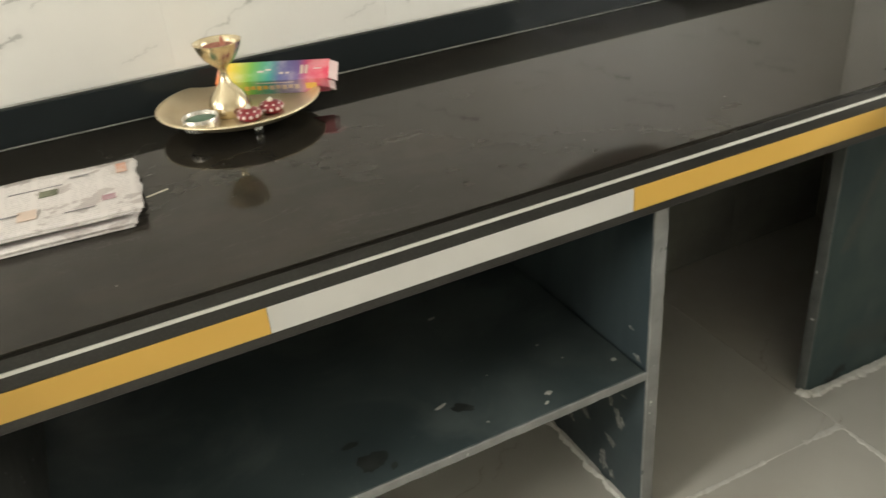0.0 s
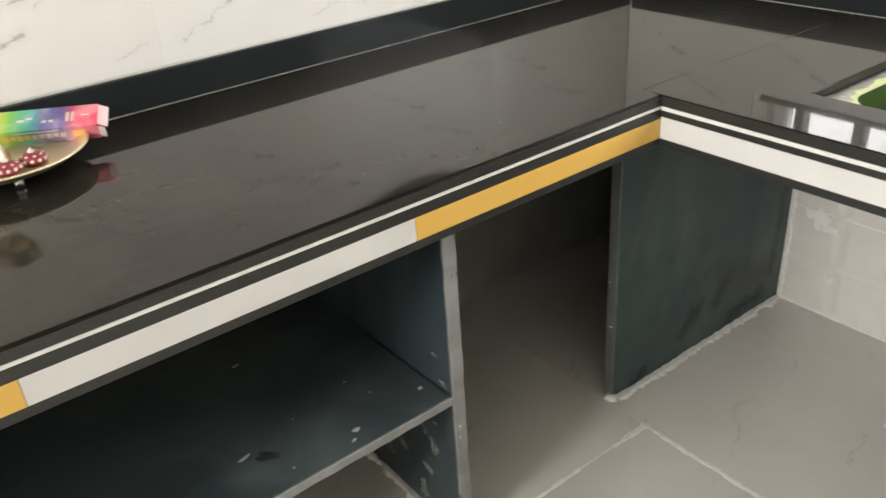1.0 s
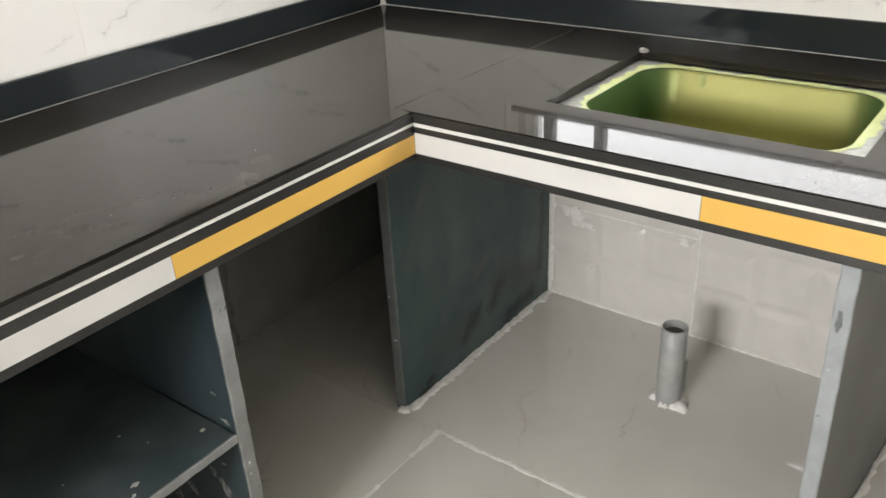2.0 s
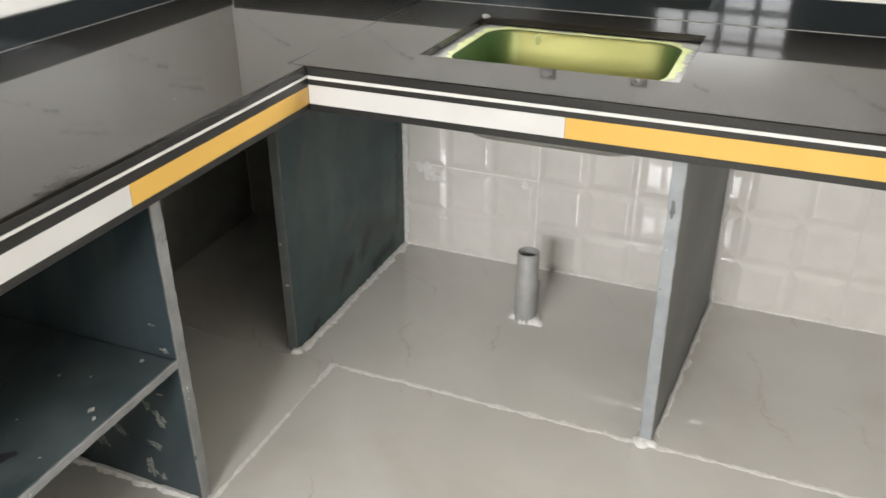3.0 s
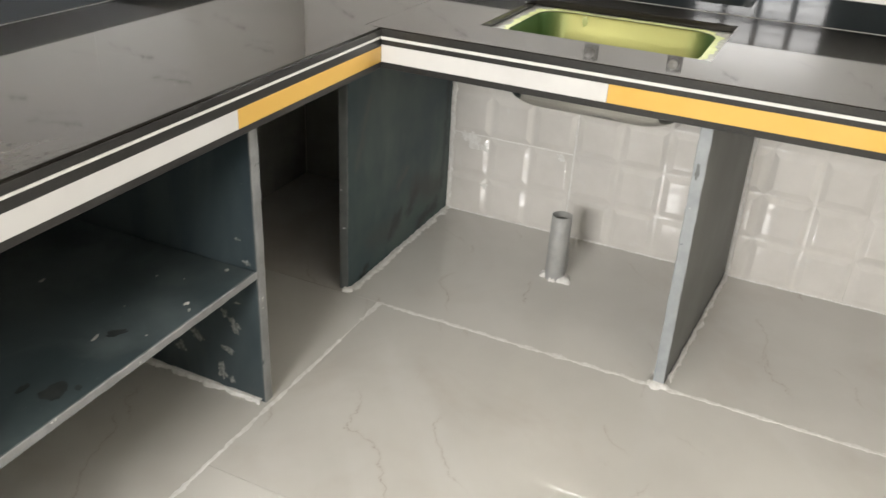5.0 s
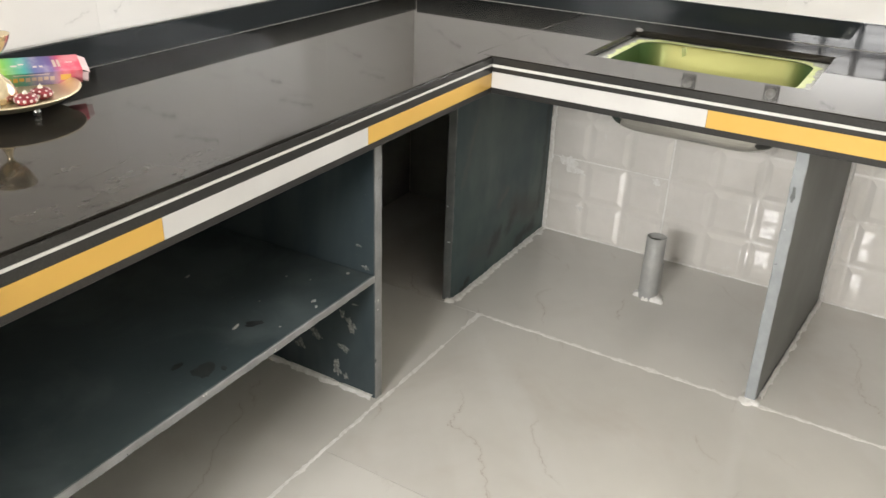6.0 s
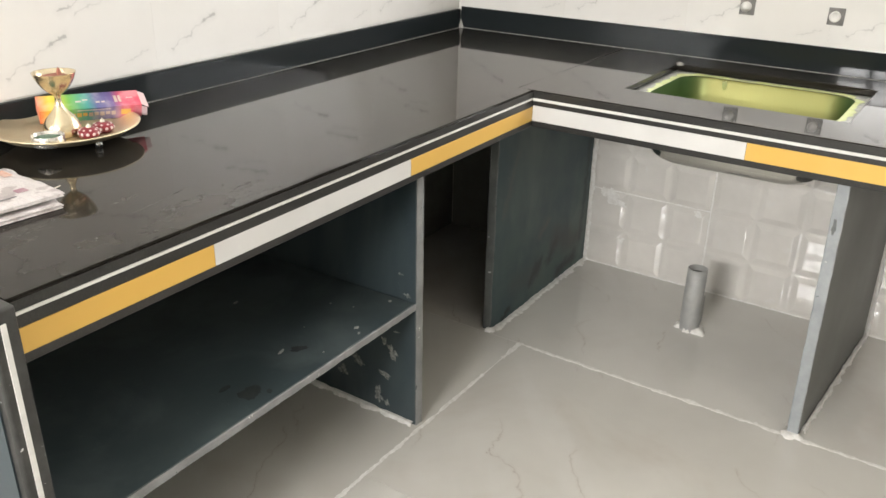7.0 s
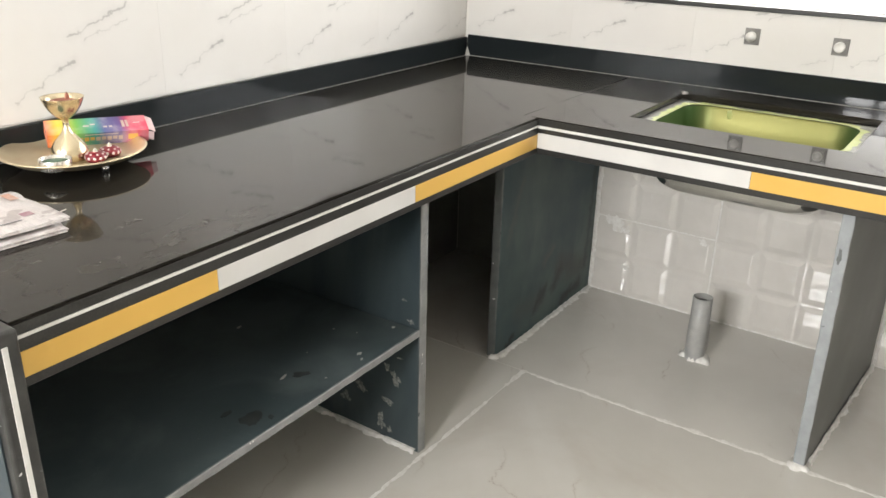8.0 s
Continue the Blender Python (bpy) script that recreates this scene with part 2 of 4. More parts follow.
def box_print():
    """Card printed in a run of rainbow colours along its length."""
    k = Mat("rainbow_card", rough=0.35)
    x = k.axes()[0]
    n = k.t.nodes.new("ShaderNodeValToRGB")
    r = n.color_ramp
    stops = ((0.0, (0.75, 0.16, 0.05)), (0.12, (0.80, 0.60, 0.06)), (0.30, (0.16, 0.42, 0.07)), (0.47, (0.05, 0.33, 0.30)),
             (0.56, (0.10, 0.11, 0.30)), (0.72, (0.13, 0.08, 0.26)), (0.82, (0.60, 0.05, 0.12)), (1.0, (0.72, 0.06, 0.12)))
    while len(r.elements) < len(stops):
        r.elements.new(0.5)
    for e, (p, col) in zip(r.elements, stops):
        e.position, e.color = p, (*col, 1)
    k.link(k.math("ADD", k.math("MULTIPLY", x, 1 / 0.214), 0.5), n.inputs[0])
    k.colour(k.mix(k.ramp(k.noise(25, 3), 0.40, 0.7, 0.0, 0.28), n.outputs[0], (0.75, 0.70, 0.66)))
    return k.m


def newsprint():
    k = Mat("newsprint", rough=0.85)
    ax = k.axes()
    c = k.mix(k.noise(6, 4), (0.64, 0.60, 0.58), (0.55, 0.51, 0.495))
    lines = k.ramp(k.math("SINE", k.math("MULTIPLY", ax[1], 900)), -0.1, 0.4)
    words = k.ramp(k.noise(60, 2, 0.5, k.moved((4.0, 1.2, 1))), 0.42, 0.5)
    cols = k.ramp(k.math("SINE", k.math("MULTIPLY", ax[0], 130)), -0.9, -0.75)
    ink = k.math("MULTIPLY", k.math("MULTIPLY", lines, words), cols)
    photo = k.ramp(k.noise(19, 3, 0.5, k.moved((1.0, 1.3, 1), (0, 0, 8))), 0.60, 0.64)
    c = k.mix(k.math("MULTIPLY", photo, 0.55), c, (0.30, 0.25, 0.235))
    k.colour(k.mix(k.math("MULTIPLY", ink, 0.24), c, (0.16, 0.15, 0.16)))
    k.bump(k.noise(20, 3), 0.3, 0.003)
    return k.m


def glass_mat():
    k = Mat("window_glass", (1, 1, 1), 0.02)
    k.b.inputs["Transmission Weight"].default_value = 1.0
    return k.m


def brass_mat(name, gloss, metal):
    k = Mat(name, rough=gloss, metal=metal)
    k.colour(k.mix(k.ramp(k.noise(14, 5, 0.6), 0.35, 0.75), (0.80, 0.69, 0.49), (0.72, 0.59, 0.39)))
    k.rough(k.ramp(k.noise(35, 4), 0.3, 0.75, gloss - 0.05, gloss + 0.06))
    k.bump(k.noise(60, 2), 0.02, 0.001)
    return k.m


GRANITE, UPSTAND, FASCIA = granite("dusty_black_granite"), granite("clean_black_granite", 0.0, 1.27), fascia_stone()
BLUE = slab_paint("dark_blue_grey_board", (0.021, 0.034, 0.042), (0.040, 0.057, 0.067), (0.070, 0.092, 0.100))
TEAL = smudged_panel()
GREYBOARD = mottled("grey_board", (0.165, 0.168, 0.160), (0.185, 0.187, 0.180), 0.55, 1.2, 0.0)
SHELF_STONE = slab_paint("dark_blue_green_board", (0.035, 0.050, 0.054), (0.056, 0.074, 0.078), (0.090, 0.110, 0.112), 0.44)
EDGE_GREY = edge_paint("grey_edge_paint", (0.20, 0.205, 0.205), (0.28, 0.285, 0.285), (0.06, 0.07, 0.075))
SCUFFED = edge_paint("scuffed_black_granite", (0.022, 0.022, 0.021), (0.050, 0.051, 0.048), (0.11, 0.112, 0.107))
EDGE_PALE = edge_paint("pale_grey_edge_paint", (0.27, 0.29, 0.30), (0.34, 0.36, 0.37), (0.12, 0.13, 0.13))
EDGE_DARK = edge_paint("dark_grey_edge", (0.105, 0.115, 0.113), (0.15, 0.16, 0.156), (0.04, 0.045, 0.045))
MARBLE, FLOOR_TILE, RELIEF = marble_tile(), floor_tile_mat(), relief_tile()
GREY_TILE = mottled("grey_green_wall_tile", (0.30, 0.30, 0.265), (0.22, 0.222, 0.20), 0.4, 5, 0.05)
PLASTER = mottled("white_plaster", (0.78, 0.76, 0.72), (0.70, 0.68, 0.64), 0.8, 4)
DULL_PLASTER = mottled("dull_plaster", (0.62, 0.60, 0.55), (0.54, 0.52, 0.475), 0.85, 3)
GROUT = mottled("white_grout", (0.84, 0.83, 0.80), (0.70, 0.68, 0.64), 0.85, 60, 0.5)
CEMENT = mottled("grey_cement", (0.16, 0.155, 0.145), (0.26, 0.25, 0.235), 0.9, 40, 0.5)
CEMENT_PALE = mottled("pale_cement", (0.30, 0.29, 0.27), (0.42, 0.41, 0.38), 0.8, 40, 0.3)
FLAKE = mottled("dull_grey_putty", (0.11, 0.12, 0.118), (0.36, 0.36, 0.34), 0.8, 120, 0.4)
YELLOW = mottled("yellow_tape", (0.66, 0.40, 0.085), (0.70, 0.43, 0.10), 0.4, 6, 0.03)
WHITE_TAPE = mottled("white_tape", (0.60, 0.59, 0.575), (0.65, 0.64, 0.62), 0.4, 6, 0.03)
INLAY = mottled("white_inlay", (0.72, 0.71, 0.68), (0.64, 0.63, 0.60), 0.5, 40, 0.1)
FILM = sink_film()
RIM_DUST = mottled("dusty_steel", (0.30, 0.30, 0.27), (0.22, 0.22, 0.20), 0.5, 40, 0.1, 0.4)
FILM_PALE = mottled("pale_lime_film", (0.33, 0.37, 0.12), (0.42, 0.45, 0.21), 0.4, 30, 0.2)
STEEL = mottled("brushed_steel", (0.58, 0.58, 0.56), (0.48, 0.48, 0.47), 0.28, 30, 0.05, 1.0)
SILVER = mottled("dull_silver", (0.74, 0.71, 0.66), (0.62, 0.59, 0.54), 0.25, 30, 0.03, 0.85)
BOWL_STEEL = mottled("shiny_steel", (0.74, 0.74, 0.71), (0.66, 0.66, 0.63), 0.10, 4, 0.0, 1.0)
PVC = mottled("grey_pvc", (0.33, 0.33, 0.32), (0.42, 0.42, 0.40), 0.38, 16, 0.1)
WHITE_PVC = mottled("white_pvc", (0.76, 0.75, 0.72), (0.68, 0.66, 0.62), 0.4, 30, 0.05)
DARK_HOLE = mottled("dark_pipe_inside", (0.13, 0.13, 0.122), (0.20, 0.195, 0.18), 0.8, 30)
BRASS, BRASS_BRIGHT = brass_mat("worn_brass", 0.40, 0.75), brass_mat("polished_brass", 0.22, 0.95)
CARD, CARD_IN = box_print(), mottled("white_card", (0.72, 0.58, 0.57), (0.66, 0.48, 0.48), 0.7, 20)
NEWS = newsprint()
CLAY = mottled("dark_red_painted_clay", (0.17, 0.010, 0.020), (0.24, 0.020, 0.030), 0.35, 40, 0.1)
DOTS = mottled("pale_pink_paint", (0.60, 0.48, 0.46), (0.68, 0.58, 0.56), 0.5, 60, 0.0)
GREEN_WAX = mottled("green_paste", (0.05, 0.12, 0.075), (0.09, 0.18, 0.12), 0.4, 50, 0.3)
CREAM = mottled("cream_plastic", (0.60, 0.55, 0.46), (0.50, 0.45, 0.36), 0.28, 30, 0.05)
ASH = mottled("red_brown_powder", (0.26, 0.08, 0.05), (0.42, 0.20, 0.14), 0.9, 80, 0.6)
GARLAND = mottled("dark_maroon_thread", (0.040, 0.010, 0.008), (0.070, 0.019, 0.014), 0.9, 70, 0.6)
FRAME_WHITE = mottled("white_window_frame", (0.72, 0.72, 0.70), (0.64, 0.64, 0.62), 0.4, 12, 0.05)
FRAME_DARK = mottled("dark_grille_paint", (0.06, 0.06, 0.06), (0.10, 0.10, 0.10), 0.5, 20, 0.1)
GLASS = glass_mat()
INK = [mottled(n, a, b, 0.8, 60, 0.0) for n, a, b in (("ink_grey", (0.16, 0.15, 0.16), (0.30, 0.29, 0.29)), ("ink_brown", (0.16, 0.11, 0.08), (0.34, 0.26, 0.18)),
                                                    ("ink_peach", (0.58, 0.46, 0.39), (0.54, 0.43, 0.36)), ("ink_maroon", (0.32, 0.17, 0.20), (0.42, 0.30, 0.32)),
                                                    ("ink_red", (0.52, 0.27, 0.19), (0.56, 0.40, 0.33)), ("ink_olive", (0.10, 0.11, 0.07), (0.18, 0.18, 0.12)))]
STAIN_DARK = mottled("dark_damp_stain", (0.014, 0.016, 0.015), (0.032, 0.036, 0.035), 0.5, 40, 0.0)


# ---- mesh helpers ----
def box(bm, x0, x1, y0, y1, z0, z1, bevel=0.0, segs=1):
    vs = [bm.verts.new((x, y, z)) for z in (z0, z1) for y in (y0, y1) for x in (x0, x1)]
    fs = [bm.faces.new([vs[i] for i in q]) for q in ((0, 2, 3, 1), (4, 5, 7, 6), (0, 1, 5, 4), (2, 6, 7, 3), (0, 4, 6, 2), (1, 3, 7, 5))]
    if bevel:
        es = list({e for f in fs for e in f.edges})
        bmesh.ops.bevel(bm, geom=es, offset=bevel, segments=segs, affect="EDGES", profile=0.5)
    return bm


def boxed(*a, **k):
    return box(bmesh.new(), *a, **k)


def lathe(profile, n=40, bm=None, cx=0, cy=0, squash=1.0):
    """A turned form from (radius, height) pairs."""
    bm = bm or bmesh.new()
    rings = []
    for r, z in profile:
        if r < 1e-6:
            rings.append([bm.verts.new((cx, cy, z))])
        else:
            rings.append([bm.verts.new((cx + r * math.cos(2 * math.pi * i / n), cy + squash * r * math.sin(2 * math.pi * i / n), z)) for i in range(n)])
    for a, b in zip(rings, rings[1:]):
        for i in range(n):
            j = (i + 1) % n
            if len(a) == 1 and len(b) == 1:
                continue
            if len(a) == 1:
                f = bm.faces.new((a[0], b[j], b[i]))
            elif len(b) == 1:
                f = bm.faces.new((a[i], a[j], b[0]))
            else:
                f = bm.faces.new((a[i], a[j], b[j], b[i]))
            f.smooth = True
    return bm


def mesh_of(name, bm, material):
    bmesh.ops.recalc_face_normals(bm, faces=bm.faces[:])
    me = bpy.data.meshes.new(name)
    bm.to_mesh(me)
    bm.free()
    me.materials.append(material)
    return me


def part(name, bm, material, parent=None, label="", at=(0, 0, 0)):
    ob = new(name, mesh_of(name, bm, material))
    ob.location = at
    if parent:
        ob.parent = parent
    if label:
        ob["label"] = label
    return ob


def thing(name, at, label, category, group="", turn=0.0):
    ob = new(name)
    ob.location = at
    ob.rotation_euler = (0, 0, radians(turn))
    return tagged(ob, label, category, group)


def structure(name, bm, material, label, category):
    return tagged(part(name, bm, material), label, category, kind="structure")


def prism(points, z0, z1, bm=None):
    """A flat outline raised from z0 to z1."""
    bm = bm or bmesh.new()
    lo = [bm.verts.new((x, y, z0)) for x, y in points]
    hi = [bm.verts.new((x, y, z1)) for x, y in points]
    bm.faces.new(lo[::-1])
    bm.faces.new(hi)
    n = len(points)
    for i in range(n):
        j = (i + 1) % n
        bm.faces.new((lo[i], lo[j], hi[j], hi[i]))
    return bm


def blob(cx, cy, r, z0, h, seed, n=28, stretch=1.0, turn=0.0, rag=0.35):
    """A low patch with an uneven rim, for splashes of putty and stains."""
    rnd = random.Random(seed)
    k = []
    for i in range(n):
        a = 2 * math.pi * i / n
        k.append(1 + rag * 1.3 * noise.noise((1.3 * math.cos(a), 1.3 * math.sin(a), seed * 7.3)) + rag * 0.7 * noise.noise((3.5 * math.cos(a), 3.5 * math.sin(a), seed * 3.1)) + rag * 0.15 * (rnd.random() - 0.5))
    bm = bmesh.new()
    c, s = math.cos(turn), math.sin(turn)
    rings = []
    for f, z in ((1.0, z0), (0.85, z0 + h * 0.7), (0.45, z0 + h)):
        ring = []
        for i in range(n):
            a = 2 * math.pi * i / n
            u, v = r * stretch * f * k[i] * math.cos(a), r * f * k[i] * math.sin(a)
            ring.append(bm.verts.new((cx + u * c - v * s, cy + u * s + v * c, z)))
        rings.append(ring)
    for a, b in zip(rings, rings[1:]):
        for i in range(n):
            bm.faces.new((a[i], a[(i + 1) % n], b[(i + 1) % n], b[i])).smooth = True
    bm.faces.new(rings[-1])
    return bm


def ragged_strip(p, q, width, z0, h, seed, up=(0, 0, 1), gaps=0.0, rough=0.5, step=0.007):
    """A bead of grout or putty with uneven edges from p to q; up is the way it stands proud."""
    rnd = random.Random(seed)
    p, q, up = Vector(p), Vector(q), Vector(up)
    way = (q - p).normalized()
    side = way.cross(up).normalized()
    n = max(2, int((q - p).length / step))
    bm = bmesh.new()
    last = None
    drift = 0.0
    for i in range(n + 1):
        drift = 0.85 * drift + 0.3 * (rnd.random() - 0.5)
        if gaps and noise.noise((i * step * 9.0, seed * 3.7, 0.3)) > 1.0 - gaps * 2:
            last = None
            continue
        c = p + way * ((q - p).length * i / n) + up * z0
        d = step * i
        a = width * (0.5 + rough * (0.9 * noise.noise((d * 22, seed, 0)) + 0.5 * noise.noise((d * 75, seed, 3)) + 0.1 * (rnd.random() - 0.5)) + drift * 0.3)
        b = width * (0.5 + rough * (0.9 * noise.noise((d * 22, seed, 7)) + 0.5 * noise.noise((d * 75, seed, 9)) + 0.1 * (rnd.random() - 0.5)) - drift * 0.3)
        a, b = max(a, width * 0.08), max(b, width * 0.08)
        now = [bm.verts.new(c - side * a), bm.verts.new(c - side * a * 0.5 + up * h), bm.verts.new(c + side * b * 0.5 + up * h), bm.verts.new(c + side * b)]
        if last:
            for j in range(3):
                bm.faces.new((last[j], last[j + 1], now[j + 1], now[j]))
        last = now
    return bm


# ---- the room ----
def wall_with_hole(name, axis, face, thick, lo, hi, hole, label, mat=PLASTER):
    """A wall across x or y, from z 0 to the ceiling, with one opening (a0, a1, z0, z1)."""
    bm = bmesh.new()
    a0, a1, z0, z1 = hole if hole else (hi, hi, 0, 0)
    pieces = [(lo, hi, 0, CEIL)] if not hole else [(lo, a0, 0, CEIL), (a1, hi, 0, CEIL), (a0, a1, 0, z0), (a0, a1, z1, CEIL)]
    f0, f1 = min(face, face + thick), max(face, face + thick)
    for p, q, u, v in pieces:
        if axis == "x":
            box(bm, f0, f1, p, q, u, v)
        else:
            box(bm, p, q, f0, f1, u, v)
    return structure(name, bm, mat, label, "wall")


north = wall_with_hole("wall_north", "y", WALL_N, 0.15, -4.4, 1.0, None, "white plastered wall behind the long counter")
north.matrix_basis = WALL_LEAN
east = wall_with_hole("wall_east", "x", WALL_E, 0.2, WALL_S, WALL_N, WIN_E, "white wall with a window above the sink")
wall_with_hole("wall_west", "x", WALL_W, -0.2, WALL_S, WALL_N, WIN_W, "white plastered wall with a barred window")
# never in view: its duller colour is chosen to weaken the room's bounce
wall_with_hole("wall_south", "y", WALL_S, -0.15, -4.4, 1.0, None, "unseen grey-beige wall, dull to cut bounced light", DULL_PLASTER)
structure("ceiling", boxed(-4.4, 1.0, WALL_S - 0.15, WALL_N + 0.15, CEIL, CEIL + 0.12), PLASTER, "plain white plastered ceiling", "ceiling")
floor = structure("floor", boxed(-4.4, 1.0, WALL_S - 0.15, WALL_N + 0.15, -0.15, -0.003), CEMENT, "pale grey marble-look tiled floor with white grout", "floor")


def window(name, x, inward, hole, uprights, rails, bar_mat, label, foot=0.03, cross=(), glazed=True):
    """A barred window across x: outer frame, panes, uprights and rails; inward is the x way into the room."""
    y0, y1, z0, z1 = hole
    w = tagged(new(name), label, "window", kind="structure")
    w.location = (x, 0, 0)
    fr = bmesh.new()
    for a in ((y0, y0 + 0.035, z0, z1), (y1 - 0.035, y1, z0, z1), (y0 + 0.035, y1 - 0.035, z0, z0 + foot), (y0 + 0.035, y1 - 0.035, z1 - 0.035, z1)):
        box(fr, -0.025, 0.025, *a, bevel=0.003)
    part("window_frame", fr, FRAME_WHITE, w)
    for y, wide in uprights:
        part("mullion", boxed(-0.02, 0.02, y - wide / 2, y + wide / 2, z0 + foot, z1 - 0.035, bevel=0.003), bar_mat, w)
    edges = sorted([y0 + 0.035] + [y for y, _ in uprights] + [y1 - 0.035])
    for a, b in zip(edges, edges[1:]) if glazed else ():
        p = part("pane", boxed(-0.003, 0.003, a + 0.001, b - 0.001, z0 + foot, z1 - 0.035), GLASS, w)
        p.visible_shadow = False
    for z, high in cross:
        part("cross_rail", boxed(-0.018, 0.018, y0 + 0.035, y1 - 0.035, z - high / 2, z + high / 2, bevel=0.003), bar_mat, w)
    for z in rails:
        part("grille_bar", boxed(0.024 * inward, 0.036 * inward, y0 + 0.01, y1 - 0.01, z - 0.006, z + 0.006, bevel=0.002), FRAME_DARK, w)
    return w


window("window_1", 0.862, -1, WIN_E, ((0.185, 0.03), (0.015, 0.03)), (1.32, 1.48, 1.64, 1.80, 1.96), FRAME_DARK,
       "bright window with dark grille bars above the sink", foot=0.006)
window("window_2", -4.29, 1, WIN_W, ((-0.18, 0.05), (-0.46, 0.05), (-0.74, 0.05)), (1.62, 1.72, 1.90, 2.00, 2.16), FRAME_WHITE,
       "bright open window with white frame and grille bars", cross=((1.81, 0.06), (2.08, 0.05)), glazed=False)
sill = structure("window_sill", boxed(0.788, 0.833, WIN_E[0] - 0.02, WIN_E[1] + 0.02, 1.100, 1.1145, bevel=0.002), FASCIA, "dark granite sill under the window", "sill")
structure("window_sill", boxed(-4.26, -4.185, WIN_W[0] - 0.02, WIN_W[1] + 0.02, 1.51, 1.5295, bevel=0.003), FASCIA, "dark granite sill under the barred window", "sill")

# low tiled partition that ends the sink counter
part_wall = structure("partition_wall", boxed(0.004, TILE_E, -1.64, -1.548, 0, 0.728, bevel=0.004), RELIEF, "low pale tiled partition under the counter end", "partition")
part("partition_edge", ragged_strip((0.003, -1.552, 0.0), (0.003, -1.552, 0.728), 0.02, 0, 0.004, 3, up=(-1, 0, 0)), GROUT, part_wall, "white putty down the corner")

# ---- the counter ----
counter = thing("countertop", (0, 0, 0), "polished black granite L-shaped kitchen countertop with striped front edge", "countertop")
END_A, END_B = -1.565, -1.64
SINK = (0.187, 0.632, -0.795, -0.197)
sa = prism([(END_A, -0.0287), (0.0, 0.0), (0.0, 0.0515), (0.786, 0.0515), (0.786, 0.756), (END_A, 0.6945)], 0.82, TOP)
bmesh.ops.bevel(sa, geom=sa.edges[:], offset=0.0045, segments=4, affect="EDGES")
part("slab", sa, GRANITE, counter)


def ring_slab():
    """The sink leg with its square cut-out."""
    bm = bmesh.new()
    x0, x1, y0, y1 = 0.0, 0.786, END_B, 0.0513
    a, b, c, d = SINK
    xs, ys = (x0, a, b, x1), (y0, c, d, y1)
    grid = {}
    for zi, z in enumerate((0.82, TOP)):
        for i, x in enumerate(xs):
            for j, y in enumerate(ys):
                grid[i, j, zi] = bm.verts.new((x, y, z))
    for i in range(3):
        for j in range(3):
            if (i, j) == (1, 1):
                continue
            for zi in (0, 1):
                bm.faces.new([grid[p, q, zi] for p, q in ((i, j), (i + 1, j), (i + 1, j + 1), (i, j + 1))])
    loop = [(0, 0), (1, 0), (2, 0), (3, 0), (3, 1), (3, 2), (3, 3), (2, 3), (1, 3), (0, 3), (0, 2), (0, 1)]
    for ring in (loop, [(1, 1), (2, 1), (2, 2), (1, 2)]):
        for p, q in zip(ring, ring[1:] + ring[:1]):
            bm.faces.new([grid[(*p, 0)], grid[(*q, 0)], grid[(*q, 1)], grid[(*p, 1)]])
    bmesh.ops.recalc_face_normals(bm, faces=bm.faces[:])
    sharp = [e for e in bm.edges if len(e.link_faces) == 2 and e.calc_face_angle(0) > 1.0]
    bmesh.ops.bevel(bm, geom=sharp, offset=0.0022, segments=3, affect="EDGES")
    return bm


part("slab", ring_slab(), GRANITE, counter)
front = [part("fascia", boxed(END_A, 0.0205, 0.001, 0.0205, 0.735, 0.8195, bevel=0.0012), FASCIA, counter, "dull black granite drop edge")]
part("fascia", boxed(0.001, 0.0205, END_B, 0.0, 0.735, 0.8195, bevel=0.0012), FASCIA, counter, "dull black granite drop edge")
front.append(part("inlay_strip", boxed(END_A + 0.002, -0.002, -0.0016, 0.0005, 0.8130, 0.8183), INLAY, counter, "thin white line"))
front.append(part("edge_face", boxed(END_A + 0.002, -0.002, -0.0012, 0.002, 0.8192, 0.8350), FASCIA, counter, "dull black granite edge"))
part("edge_face", boxed(-0.0012, 0.002, END_B, -0.0016, 0.8192, 0.8372), FASCIA, counter, "dull black granite edge")
part("inlay_strip", boxed(-0.0016, 0.0005, END_B, -0.0016, 0.8105, 0.8180), INLAY, counter, "thin white line")
for a, b, m in ((-0.602, -0.001, YELLOW), (-1.195, -0.603, WHITE_TAPE), (END_A, -1.196, YELLOW)):
    front.append(part("tape_band", boxed(a, b, -0.0005, 0.0012, 0.7520, 0.7920), m, counter, "yellow band" if m is YELLOW else "white band"))
for piece in front:
    piece.matrix_basis = FRONT_LEAN
for a, b, m in ((-0.600, -0.001, WHITE_TAPE), (-1.209, -0.601, YELLOW), (END_B, -1.210, WHITE_TAPE)):
    part("tape_band", boxed(-0.0005, 0.0012, a, b, 0.7525, 0.7965), m, counter, "yellow band" if m is YELLOW else "white band")
part("seam", ragged_strip((0.3, 0.0508, 0), (0.785, 0.0508, 0), 0.002, TOP, 0.0004, 4, rough=0.3), FASCIA, counter, "dark glued joint")

